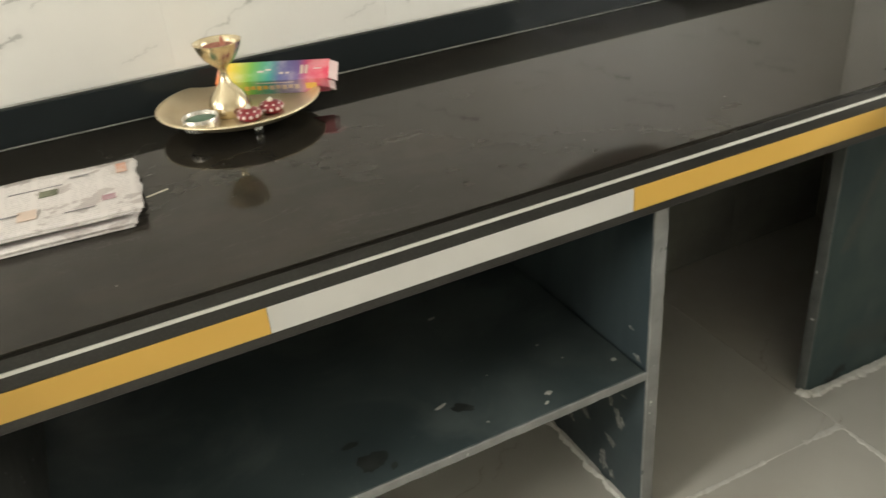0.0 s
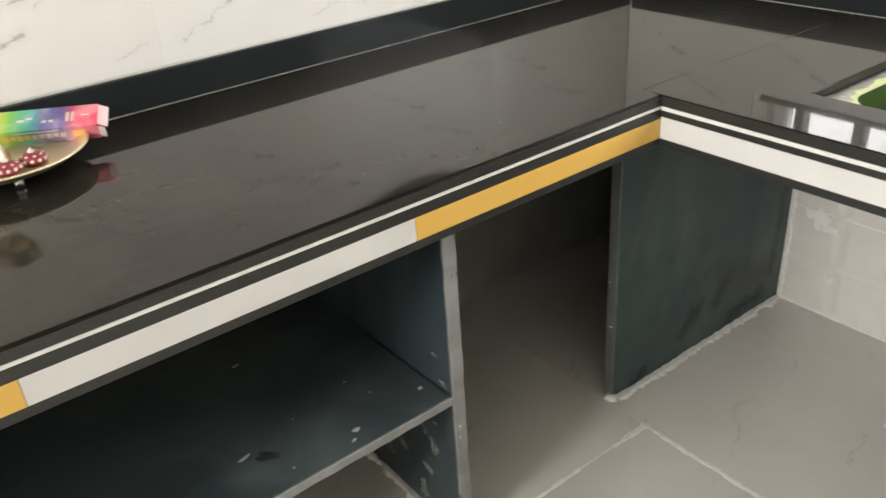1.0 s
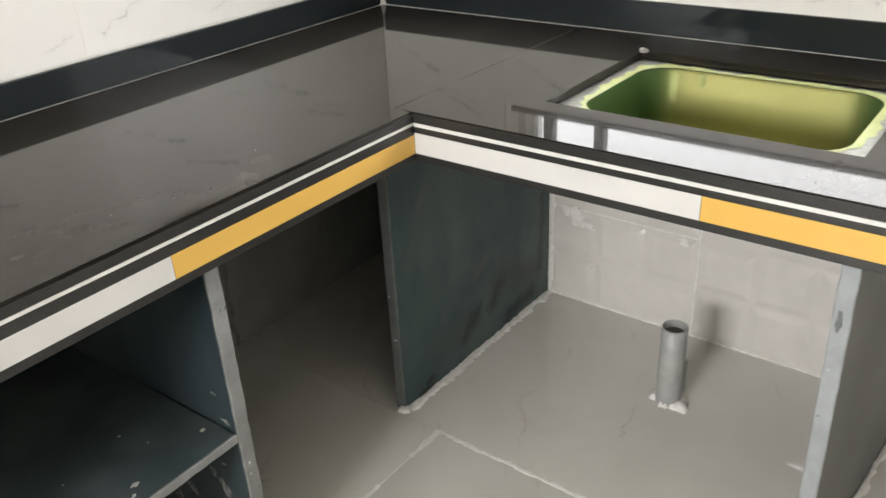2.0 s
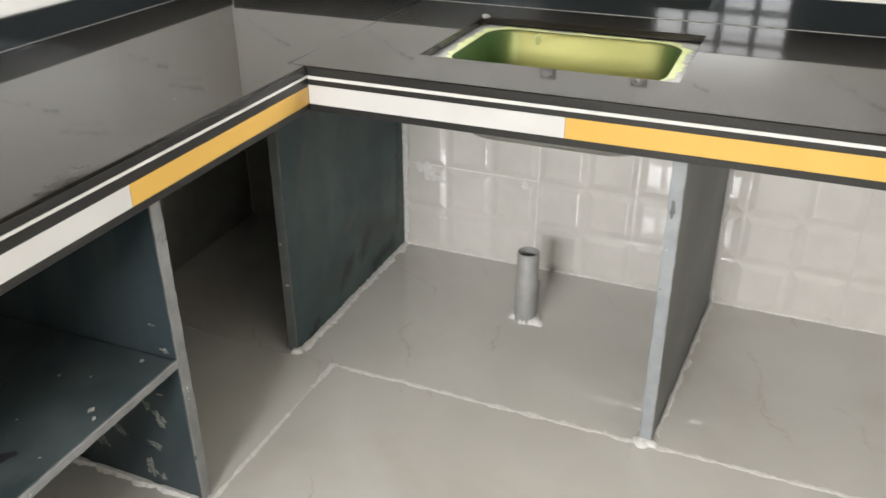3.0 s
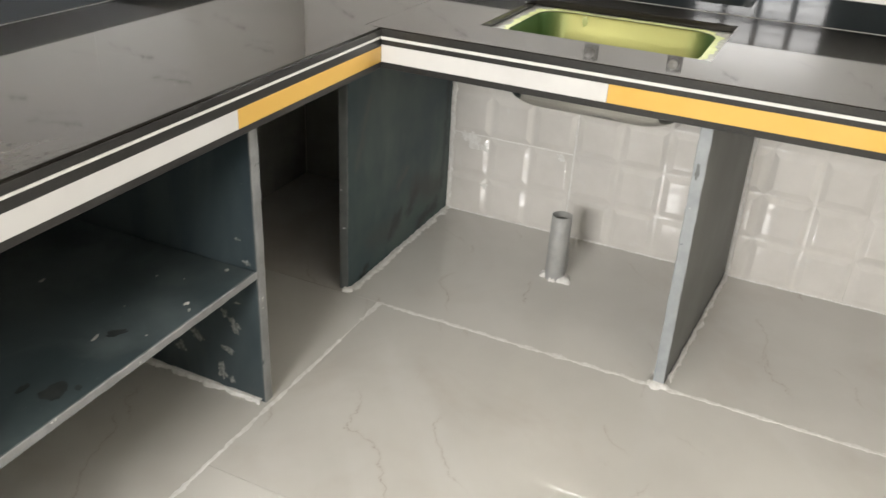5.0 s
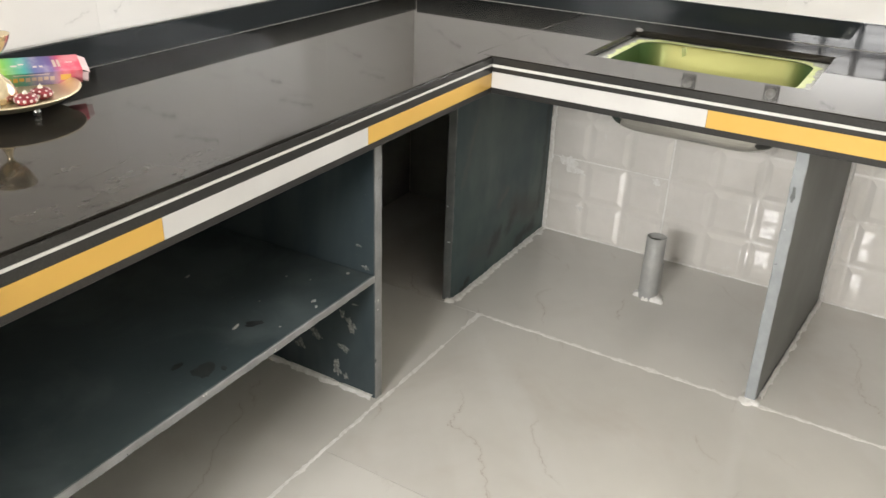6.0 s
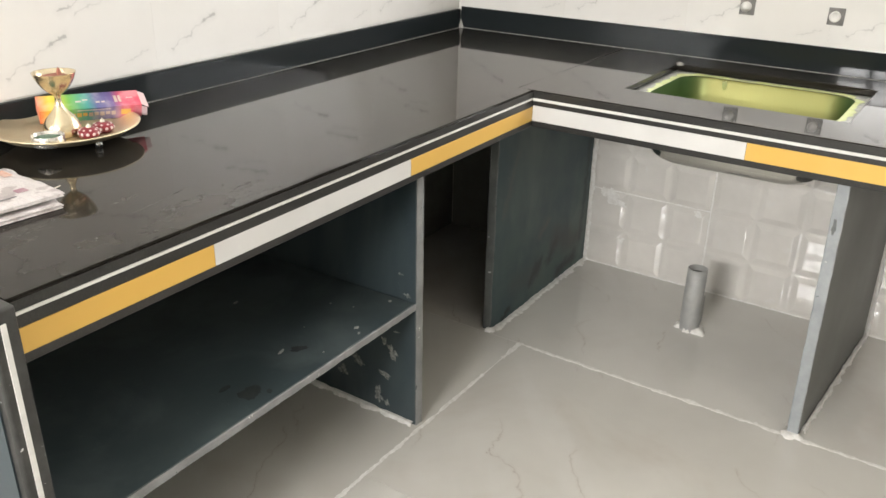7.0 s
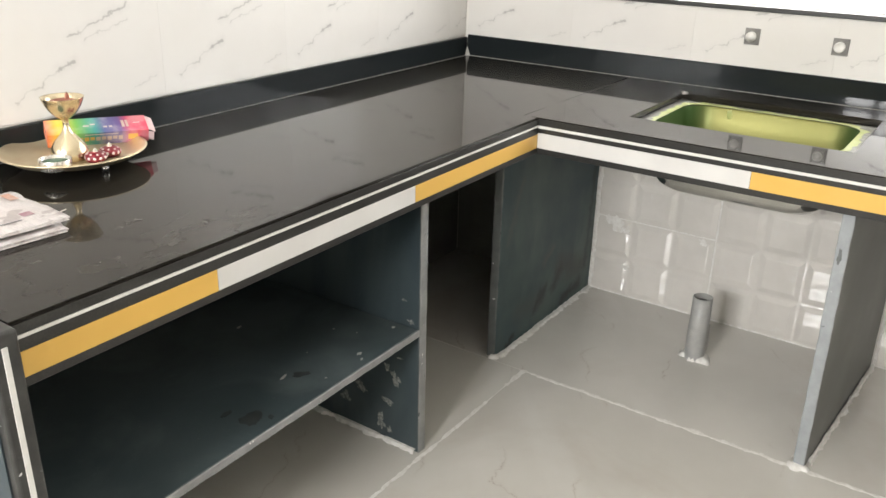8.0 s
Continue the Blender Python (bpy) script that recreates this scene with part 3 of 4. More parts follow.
# upstands
structure("backsplash_north", boxed(END_A, 0.7845, 0.7565, 0.7745, TOP + 0.0005, 0.911, bevel=0.0015), UPSTAND, "low polished black granite upstand along the wall", "backsplash").matrix_basis = WALL_LEAN
structure("backsplash_east", boxed(0.7865, 0.7995, END_B, 0.7555, TOP + 0.0005, 0.921, bevel=0.0015), UPSTAND, "low polished black granite upstand along the wall", "backsplash")
structure("caulk_north", ragged_strip((END_A, 0.7555, 0), (0.785, 0.7555, 0), 0.0035, TOP, 0.0012, 5), CEMENT, "thin grey joint along the upstand", "trim").matrix_basis = WALL_LEAN
structure("caulk_east", ragged_strip((0.7855, END_B, 0), (0.7855, 0.755, 0), 0.0035, TOP, 0.0012, 6), CEMENT_PALE, "thin grey joint along the upstand", "trim")
putty = prism([(0.0, 0.0), (-0.017, 0.0), (-0.007, -0.004), (-0.004, -0.008), (0.0, -0.017)], 0, 0.012)
for v in putty.verts:
    if v.co.z > 0.006:
        v.co.x, v.co.y = v.co.x * 0.25, v.co.y * 0.25
        v.co.z = 0.032
tagged(part("corner_putty", putty, CEMENT_PALE, at=(0.787, 0.757, TOP)), "smear of white putty in the upstand corner", "putty", kind="structure")


# ---- boards under the counter ----
def board(name, x0, x1, y0, y1, z0, z1, mat, edge, edge_side, label):
    """A standing or lying stone board with its own painted front edge."""
    ob = thing(name, (x0, y0, z0), label, "support" if z1 - z0 > 0.3 else "shelf")
    dx, dy, dz = x1 - x0, y1 - y0, z1 - z0
    part("board", boxed(0, dx, 0, dy, 0, dz, bevel=0.0015), mat, ob)
    if edge_side == "y":
        part("edge_strip", wavy_edge(dx, dz, "y"), edge, ob, "painted grey front edge")
    else:
        part("edge_strip", wavy_edge(dy, dz, "x"), edge, ob, "painted grey front edge")
    return ob


def wavy_edge(width, height, side):
    """Thin uneven coat on a board's front edge."""
    long_z = height > width
    n = int(max(width, height) / 0.02)
    bm = bmesh.new()
    rnd = random.Random(int(width * 1000 + height * 77))
    last = None
    for i in range(n + 1):
        f = i / n
        e0, e1 = rnd.uniform(-0.0012, 0.0006), rnd.uniform(-0.0006, 0.0012)
        if long_z:
            pts = [(e0, -0.0022, f * height), (e0 + 0.002, -0.004, f * height), (width + e1 - 0.002, -0.004, f * height), (width + e1, -0.0022, f * height)]
        else:
            pts = [(f * width, -0.0022, e0), (f * width, -0.004, e0 + 0.002), (f * width, -0.004, height + e1 - 0.002), (f * width, -0.0022, height + e1)]
        now = [bm.verts.new((x, y, z) if side == "y" else (y, x, z)) for x, y, z in pts]
        if last:
            for j in range(3):
                bm.faces.new((last[j], last[j + 1], now[j + 1], now[j]))
        last = now
    return bm


post_1 = board("support_board", -0.531, -0.502, 0.0245, 0.715, 0, 0.819, BLUE, EDGE_GREY, "y", "dark blue stone board standing under the counter with flaking putty")
panel_2 = board("support_board", 0.048, 0.765, 0.128, 0.158, 0, 0.819, TEAL, EDGE_DARK, "x", "dark teal stone board standing beside the sink bay, smudged")
post_3 = board("support_board", 0.039, 0.765, -0.859, -0.830, 0, 0.819, GREYBOARD, EDGE_PALE, "x", "grey stone board standing under the sink counter, chipped edge")
shelf = board("shelf", -1.5635, -0.5325, 0.034, 0.690, 0.361, 0.380, SHELF_STONE, EDGE_GREY, "y", "dark blue stone shelf under the counter with stains and putty")
shelf.matrix_basis = FRONT_LEAN @ shelf.matrix_basis
end = thing("end_board", (-1.606, -0.059, 0), "dark granite end board with a white line down its edge", "support")
part("board", boxed(0, 0.040, 0, 0.735, 0, 0.846, bevel=0.005, segs=3), SCUFFED, end)
part("inlay_strip", boxed(0.014, 0.022, -0.0016, 0.001, 0.0, 0.825), INLAY, end, "thin white line")
part("side_paint", boxed(-0.003, -0.0005, 0.02, 0.725, 0.0, 0.80), BLUE, end, "dark blue side")
for y, z, r, st, tn, k in ((0.05, 0.70, 0.007, 1.3, 0.3, 1), (0.08, 0.62, 0.006, 2.0, 1.0, 2), (0.10, 0.56, 0.014, 1.6, 0.6, 3), (0.16, 0.66, 0.008, 1.2, 0.2, 4), (0.07, 0.48, 0.012, 1.8, 1.3, 5), (0.20, 0.50, 0.016, 1.4, 0.9, 6)):
    d = blob(0, 0, r, 0, 0.0008, 340 + k, stretch=st, turn=tn, rag=0.8)
    bmesh.ops.transform(d, matrix=pose(-0.0031, y, z, 0, -90, 0), verts=d.verts[:])
    part("putty_spot", d, FLAKE, end, "pale dried putty spot")

post_3.rotation_euler = (radians(-0.9), 0, radians(-4.2))

chip = blob(0, 0, 0.006, 0, 0.0006, 64, stretch=3.2, turn=0.0, rag=0.5)
bmesh.ops.transform(chip, matrix=pose(-0.0042, 0.017, 0.615, 0, -90, 0), verts=chip.verts[:])
part("chipped_spot", chip, EDGE_DARK, post_3, "dark chipped spot on the edge")

# putty and grout at the feet of the boards
for p, q, w, h, s in (((-0.535, 0.03, 0), (-0.535, 0.712, 0), 0.020, 0.010, 11), ((0.050, 0.118, 0), (0.765, 0.121, 0), 0.026, 0.005, 12),
                      ((0.06, -0.867, 0), (0.762, -0.920, 0), 0.012, 0.010, 13), ((0.06, -0.825, 0), (0.762, -0.878, 0), 0.012, 0.008, 14)):
    structure("foot_putty", ragged_strip(p, q, w, 0.0, h, s, rough=0.8), GROUT, "ragged white putty along the foot of a board", "putty")
structure("foot_putty", blob(0.034, -0.843, 0.020, 0.0, 0.008, 21, stretch=1.6, turn=1.57), GROUT, "lump of white putty at the foot of a board", "putty")
structure("foot_putty", blob(0.044, 0.130, 0.018, 0.0, 0.010, 22), GROUT, "lump of white putty at the foot of a board", "putty")
structure("foot_putty", ragged_strip((0.7665, 0.118, 0.0), (0.7665, 0.118, 0.73), 0.022, 0, 0.006, 15, up=(-1, 0, 0)), GROUT, "ragged white putty where a board meets tiles", "putty")
structure("foot_putty", ragged_strip((0.7625, -0.922, 0.0), (0.7625, -0.908, 0.73), 0.010, 0, 0.006, 16, up=(-1, 0, 0)), GROUT, "ragged white putty where a board meets tiles", "putty")

# flaked putty on the side of the shelf board
for y, z, r, st, tn, s in ((0.10, 0.209, 0.016, 1.5, 0.5, 1), (0.28, 0.085, 0.016, 1.3, 0.2, 2), (0.22, 0.140, 0.018, 1.6, 1.3, 3), (0.127, 0.127, 0.010, 2.4, 1.2, 4), (0.155, 0.050, 0.018, 1.6, 0.4, 5),
                           (0.05, 0.394, 0.007, 1.8, 1.4, 6), (0.20, 0.214, 0.012, 1.2, 0.6, 7), (0.127, 0.235, 0.010, 1.6, 0.3, 8), (0.119, 0.037, 0.010, 1.3, 0.9, 9), (0.34, 0.120, 0.014, 1.5, 0.1, 10), (0.087, 0.274, 0.006, 2.0, 1.5, 11), (0.07, 0.45, 0.004, 3.0, 1.5, 12)):
    d = blob(0, 0, r * 0.80, 0, 0.0008, 300 + s, stretch=st, turn=tn, rag=0.9)
    bmesh.ops.transform(d, matrix=pose(-0.531, y, z, 0, -90, 0), verts=d.verts[:])
    tagged(part("putty_flake", d, FLAKE), "flake of dried grey putty on the board", "putty", "board flakes")

# shelf stains and flecks
for x, y, r, st, tn, s in ((-1.062, 0.072, 0.023, 1.2, 0.3, 31), (-1.085, 0.125, 0.008, 2.2, 0.2, 32), (-0.872, 0.112, 0.011, 2.0, -0.6, 33), (-1.035, 0.042, 0.005, 1.8, 0.9, 34)):
    tagged(part("stain", blob(x, y, r, 0.3802, 0.0004, s, stretch=st, turn=tn, rag=0.35), STAIN_DARK), "dark damp stain on the shelf", "stain", "shelf stains", "structure")
for x, y, r, st, tn, s in ((-0.905, 0.135, 0.008, 3.0, 0.3, 41), (-0.718, 0.067, 0.011, 1.4, 0.4, 42), (-0.735, 0.045, 0.006, 2.0, 0.5, 43), (-0.799, 0.398, 0.008, 2.4, 0.1, 44),
                           (-0.560, 0.085, 0.010, 1.1, 0, 45), (-0.66, 0.20, 0.005, 1.3, 0, 46), (-0.85, 0.055, 0.005, 1.2, 0, 47), (-0.64, 0.14, 0.004, 1.2, 0, 48), (-0.79, 0.17, 0.004, 1, 0, 49)):
    tagged(part("putty_fleck", blob(x, y, r * 0.5, 0.3802, 0.0012, s, stretch=st, turn=tn), CEMENT_PALE), "small splash of white putty on the shelf", "putty", "shelf flecks")

# ---- sink ----
def rounded(hx, hy, r, n=8):
    pts = []
    for cx, cy, a0 in ((hx - r, hy - r, 0), (-hx + r, hy - r, 90), (-hx + r, -hy + r, 180), (hx - r, -hy + r, 270)):
        for i in range(n + 1):
            a = radians(a0 + 90 * i / n)
            pts.append((cx + r * math.cos(a), cy + r * math.sin(a)))
    return pts


def loft(rings, cap=True):
    bm = bmesh.new()
    rows = [[bm.verts.new((x, y, z)) for x, y in pts] for pts, z in rings]
    for a, b in zip(rows, rows[1:]):
        for i in range(len(a)):
            j = (i + 1) % len(a)
            f = bm.faces.new((a[i], a[j], b[j], b[i]))
            f.smooth = True
    if cap:
        bm.faces.new(rows[-1])
    return bm


SX, SY = (SINK[0] + SINK[1]) / 2 + 0.005, (SINK[2] + SINK[3]) / 2
sink = thing("sink", (SX, SY, 0.635), "steel undermount sink still wrapped in lime-green film", "sink")
IN, D = (0.190, 0.262, 0.075), 0.635
inner = [(rounded(*IN), 0.8165), (rounded(0.186, 0.258, 0.073), 0.810), (rounded(0.180, 0.252, 0.070), 0.70), (rounded(0.172, 0.244, 0.066), 0.662), (rounded(0.150, 0.222, 0.055), 0.6425), (rounded(0.11, 0.18, 0.04), 0.640)]
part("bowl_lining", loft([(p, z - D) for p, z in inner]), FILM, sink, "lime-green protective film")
outer = [(rounded(0.1915, 0.2635, 0.076), 0.8125), (rounded(0.188, 0.258, 0.075), 0.70), (rounded(0.184, 0.250, 0.074), 0.668), (rounded(0.176, 0.238, 0.072), 0.645), (rounded(0.162, 0.218, 0.070), 0.628), (rounded(0.14, 0.19, 0.06), 0.619), (rounded(0.10, 0.15, 0.04), 0.615)]
part("bowl", loft([(p, z - D) for p, z in outer]), BOWL_STEEL, sink, "bare shiny steel outside")
rim = loft([(rounded(0.188, 0.260, 0.075), 0.8168 - D), (rounded(0.196, 0.268, 0.078), 0.8185 - D), (rounded(0.232, 0.306, 0.03), 0.8185 - D), (rounded(0.232, 0.306, 0.03), 0.8145 - D)], cap=False)
part("rim", rim, RIM_DUST, sink, "dusty steel rim")


def dense(pts, k=10):
    """The outline with its long sides cut into short steps."""
    out = []
    for p, q in zip(pts, pts[1:] + pts[:1]):
        n = k * 3 if math.dist(p, q) > 0.05 else 1
        out += [(p[0] + (q[0] - p[0]) * i / n, p[1] + (q[1] - p[1]) * i / n) for i in range(n)]
    return out


def film_edge():
    """Torn rim of the film, wider and narrower along its way."""
    rnd = random.Random(9)
    a, b = dense(rounded(0.187, 0.259, 0.074, 14)), dense(rounded(0.200, 0.273, 0.078, 14))
    bm = bmesh.new()
    n = len(a)
    w = [0.75 + 0.8 * noise.noise((p[0] * 30, p[1] * 30, 0.0)) + 0.1 * rnd.random() for p in a]
    inn = [bm.verts.new((*p, 0.8189 - D)) for p in a]
    out = [bm.verts.new((p[0] + (q[0] - p[0]) * k * 1.5, p[1] + (q[1] - p[1]) * k * 1.5, 0.8196 - D)) for p, q, k in zip(a, b, w)]
    for i in range(n):
        j = (i + 1) % n
        bm.faces.new((inn[i], inn[j], out[j], out[i]))
    return bm


part("film_edge", film_edge(), FILM_PALE, sink, "torn pale lime film edge")
for y, z, s in ((0.13, 0.800, 1),):
    tab = blob(0, 0, 0.008, 0, 0.0006, 50 + s, stretch=1.8, turn=0.0)
    bmesh.ops.transform(tab, matrix=pose(0.1835, y, z - D, 0, -90, 0), verts=tab.verts[:])
    part("film_tab", tab, FILM_PALE, sink, "torn flap of pale lime film")
part("drain", lathe([(0.0, 0.0065), (0.03, 0.006), (0.042, 0.0085), (0.045, 0.0065)], 28), STEEL, sink, "steel drain ring")
tagged(part("putty_lump", blob(0.634, -0.200, 0.009, TOP - 0.004, 0.010, 61, rag=0.6), CEMENT), "small lump of grey putty by the sink cut-out", "putty", "counter flecks")

# ---- waste pipe ----
pipe = thing("waste_pipe", (0.455, -0.412, 0), "grey plastic waste pipe stub standing in white cement on the floor", "pipe")
part("tube", lathe([(0.033, 0.0), (0.033, 0.05), (0.0325, 0.11), (0.0335, 0.115), (0.0325, 0.12), (0.032, 0.225), (0.0285, 0.226), (0.028, 0.09), (0.0, 0.09)], 36), PVC, pipe)
# disc below the mouth, its dark colour stands for shade in the bore
part("inside", lathe([(0.0, 0.205), (0.0278, 0.206)], 30), DARK_HOLE, pipe, "dark disc for the shade inside the pipe")
part("clamp_seam", boxed(0.018, 0.0345, -0.030, -0.024, 0.02, 0.12, bevel=0.001), PVC, pipe, "split sleeve seam")
part("cement_collar", blob(0, 0, 0.046, 0, 0.016, 71, 30, rag=0.5), GROUT, pipe, "ragged white cement")

# ---- water points in the wall ----
for y, z, out, cap in ((-0.346, 1.020, 0.030, True), (-0.617, 1.014, 0.014, False)):
    wp = thing("water_point", (0.7985, y, z), "white plastic pipe end in a square cut in the tiles", "water point", "water points over the sink")
    part("cut_patch", boxed(-0.0055, -0.001, -0.024, 0.024, -0.026, 0.026, bevel=0.001), CEMENT, wp, "grey cement square")
    tube = lathe([(0.0165, 0), (0.0165, out), (0.0125, out + 0.001), (0.012, 0.008), (0.0, 0.008)] if not cap else [(0.016, 0), (0.016, out * 0.6), (0.011, out * 0.62), (0.011, out), (0.0, out + 0.002)], 24)
    bmesh.ops.transform(tube, matrix=pose(-0.003, 0.002, 0, 0, -90, 0), verts=tube.verts[:])
    part("pipe_end", tube, WHITE_PVC, wp, "white plastic pipe end")

# ---- brass plate and its offerings ----
PX, PY, PZ = -1.068, 0.575, TOP + 0.005
plate = thing("footed_plate", (PX, PY, PZ), "round polished brass plate on small feet, holding offerings", "plate")
part("dish", lathe([(0.0, 0.014), (0.11, 0.014), (0.128, 0.017), (0.146, 0.030), (0.152, 0.031), (0.153, 0.033), (0.146, 0.0335), (0.126, 0.021), (0.108, 0.0175), (0.0, 0.0175)], 64), BRASS, plate)
for a in (-86, 34, 118):
    x, y = 0.098 * math.cos(radians(a)), 0.098 * math.sin(radians(a))
    part("foot", lathe([(0.0, -0.005), (0.007, -0.004), (0.008, 0.005), (0.005, 0.010), (0.007, 0.0142)], 16, cx=x, cy=y), STEEL, plate, "small steel foot")
flr = PZ + 0.0178
goblet = thing("goblet", (-1.089, 0.555, flr), "polished brass goblet with bell foot standing on a plate", "goblet")
part("stem", lathe([(0.0, 0.0), (0.0382, 0.0), (0.0394, 0.003), (0.0393, 0.011), (0.0375, 0.020), (0.0335, 0.030), (0.0265, 0.040), (0.0180, 0.049), (0.0112, 0.058), (0.0075, 0.067), (0.0062, 0.075), (0.0066, 0.081), (0.0090, 0.086)], 40), BRASS_BRIGHT, goblet)
part("cup", lathe([(0.0085, 0.0855), (0.0135, 0.089), (0.0205, 0.0945), (0.0285, 0.103), (0.0355, 0.114), (0.0405, 0.125), (0.0430, 0.132), (0.0436, 0.133), (0.0416, 0.1322), (0.0385, 0.124), (0.0335, 0.114), (0.0265, 0.1055), (0.0, 0.100)], 40), BRASS_BRIGHT, goblet)
tagged(part("powder", blob(0, 0, 0.0345, 0, 0.012, 81, rag=0.12), ASH, at=(-1.089, 0.555, flr + 0.1155)), "red-brown powder heaped in the brass goblet", "powder")
tagged(part("powder_cone", lathe([(0.006, 0), (0.004, 0.012), (0.0, 0.02)], 12), ASH, at=(-1.081, 0.549, flr + 0.124)), "small red-brown cone standing in the goblet", "incense cone")
dish = thing("small_bowl", (-1.153, 0.508, flr), "small silvery metal bowl holding green paste on a plate", "bowl")
dish.scale = (0.88, 0.88, 1.0)
part("wall", lathe([(0.0, 0.0), (0.035, 0.0), (0.0365, 0.002), (0.037, 0.021), (0.036, 0.022), (0.0345, 0.021), (0.034, 0.010), (0.0, 0.010)], 36), SILVER, dish)
part("filling", lathe([(0.0, 0.0165), (0.026, 0.016), (0.0335, 0.0145)], 30), GREEN_WAX, dish, "dark green paste")


def lamp(x, y, turn):
    ob = thing("clay_lamp", (x, y, flr), "small dark red painted clay lamp dotted with white", "clay lamp", "clay lamps on the plate", turn)
    ob.scale = (0.86, 0.86, 0.86)
    part("body", lathe([(0.0, 0.0), (0.018, 0.0), (0.0245, 0.005), (0.0262, 0.012), (0.024, 0.019), (0.0195, 0.0205), (0.014, 0.024), (0.0, 0.025)], 30), CLAY, ob)
    part("finial", lathe([(0.006, 0.024), (0.007, 0.027), (0.0035, 0.031), (0.0, 0.036)], 14), CREAM, ob, "cream tip")
    for z, r, n, k in ((0.0115, 0.0258, 11, 0.0040), (0.0205, 0.0200, 8, 0.003)):
        for i in range(n):
            a = 2 * math.pi * (i + (0.5 if n == 8 else 0)) / n
            d = lathe([(k, -0.0004), (k * 0.8, 0.0012), (0.0, 0.0014)], 10)
            bmesh.ops.transform(d, matrix=Matrix.Translation((r * math.cos(a), r * math.sin(a), z)) @ Matrix.Rotation(a, 4, "Z") @ Matrix.Rotation(radians(90 if n == 11 else 30), 4, "Y"), verts=d.verts[:])
            part("dot", d, DOTS, ob)
    return ob


lamp(-1.069, 0.493, 0)
lamp(-1.025, 0.507, 25)

# incense box lying across the plate
carton = thing("incense_box", (-0.984, 0.612, PZ + 0.034), "long rainbow-printed card box with its end flap open", "box")
carton.rotation_euler = (radians(24), radians(2), radians(-25))
BL, BW, BH = 0.214, 0.055, 0.033
cb = bmesh.new()
for a in ((-BL / 2, BL / 2, -BW / 2, BW / 2, 0, 0.001), (-BL / 2, BL / 2, -BW / 2, BW / 2, BH - 0.001, BH), (-BL / 2, BL / 2, -BW / 2, -BW / 2 + 0.001, 0.001, BH - 0.001),
          (-BL / 2, BL / 2, BW / 2 - 0.001, BW / 2, 0.001, BH - 0.001), (-BL / 2, -BL / 2 + 0.001, -BW / 2 + 0.001, BW / 2 - 0.001, 0.001, BH - 0.001)):
    box(cb, *a)
part("sleeve", cb, CARD, carton)
fl = boxed(0, 0.018, -BW / 2 + 0.002, BW / 2 - 0.002, -0.0006, 0.0006)
bmesh.ops.transform(fl, matrix=pose(BL / 2, 0, BH - 0.001, 0, 28, 0), verts=fl.verts[:])
part("end_flap", fl, CARD_IN, carton, "open white card flap")
fl = boxed(0, 0.012, -0.0006, 0.0006, 0.004, BH - 0.006)
bmesh.ops.transform(fl, matrix=pose(BL / 2, -BW / 2 + 0.001, 0, 0, 0, -20), verts=fl.verts[:])
part("side_flap", fl, CARD_IN, carton, "open white card flap")
for x0, x1, z0, z1, m in tuple((-0.055 + 0.012 * i, -0.046 + 0.012 * i, 0.011 + 0.002 * (i % 2), 0.021, YELLOW if i < 4 else INK[2]) for i in range(9)) + ((0.062, 0.083, 0.010, 0.024, YELLOW), (-0.03, 0.04, 0.027, 0.0285, DOTS)):
    part("print_bar", boxed(x0, x1, -BW / 2 - 0.0006, -BW / 2 - 0.0001, z0, z1), m, carton)
for x0, x1, y0, y1, m in ((-0.030, -0.018, -0.004, 0.001, DOTS), (-0.015, -0.004, 0.001, 0.005, DOTS), (0.012, 0.02, -0.010, -0.005, DOTS), (0.024, 0.031, -0.010, -0.005, DOTS), (0.052, 0.058, -0.012, 0.012, INK[2]), (0.061, 0.066, -0.012, 0.012, INK[2]), (0.078, 0.092, 0.0, 0.003, DOTS)):
    part("print_bar", boxed(x0, x1, y0, y1, BH + 0.0001, BH + 0.0006), m, carton)

# ---- newspaper ----
def sheet(x0, x1, y0, y1, z, seed, sag=0.002, n=18, fold=False):
    """One limp folded sheet, with a ragged right end."""
    rnd = random.Random(seed)
    bm = bmesh.new()
    m = 12
    ends = [rnd.uniform(-0.007, 0.004) for _ in range(m + 1)]
    lower, upper = [], []
    for j in range(m + 1):
        y = y0 + (y1 - y0) * j / m
        lo, hi = [], []
        for i in range(n + 1):
            f = i / n
            x = x0 + (x1 + ends[j] - x0) * f
            h = z + sag * noise.noise((x * 9, y * 9, seed * 1.7)) + (0.006 * max(0.0, f - 0.7) * seed % 0.004 if fold else 0)
            lo.append(bm.verts.new((x, y, h)))
            hi.append(bm.verts.new((x, y, h + 0.0016)))
        lower.append(lo)
        upper.append(hi)
    for j in range(m):
        for i in range(n):
            f = bm.faces.new((upper[j][i], upper[j][i + 1], upper[j + 1][i + 1], upper[j + 1][i]))
            f.smooth = True
            bm.faces.new((lower[j][i], lower[j + 1][i], lower[j + 1][i + 1], lower[j][i + 1]))
    for i in range(n):
        for j in (0, m):
            bm.faces.new((lower[j][i], lower[j][i + 1], upper[j][i + 1], upper[j][i]))
    for j in range(m):
        for i in (0, n):
            bm.faces.new((lower[j][i], lower[j + 1][i], upper[j + 1][i], upper[j][i]))
    return bm


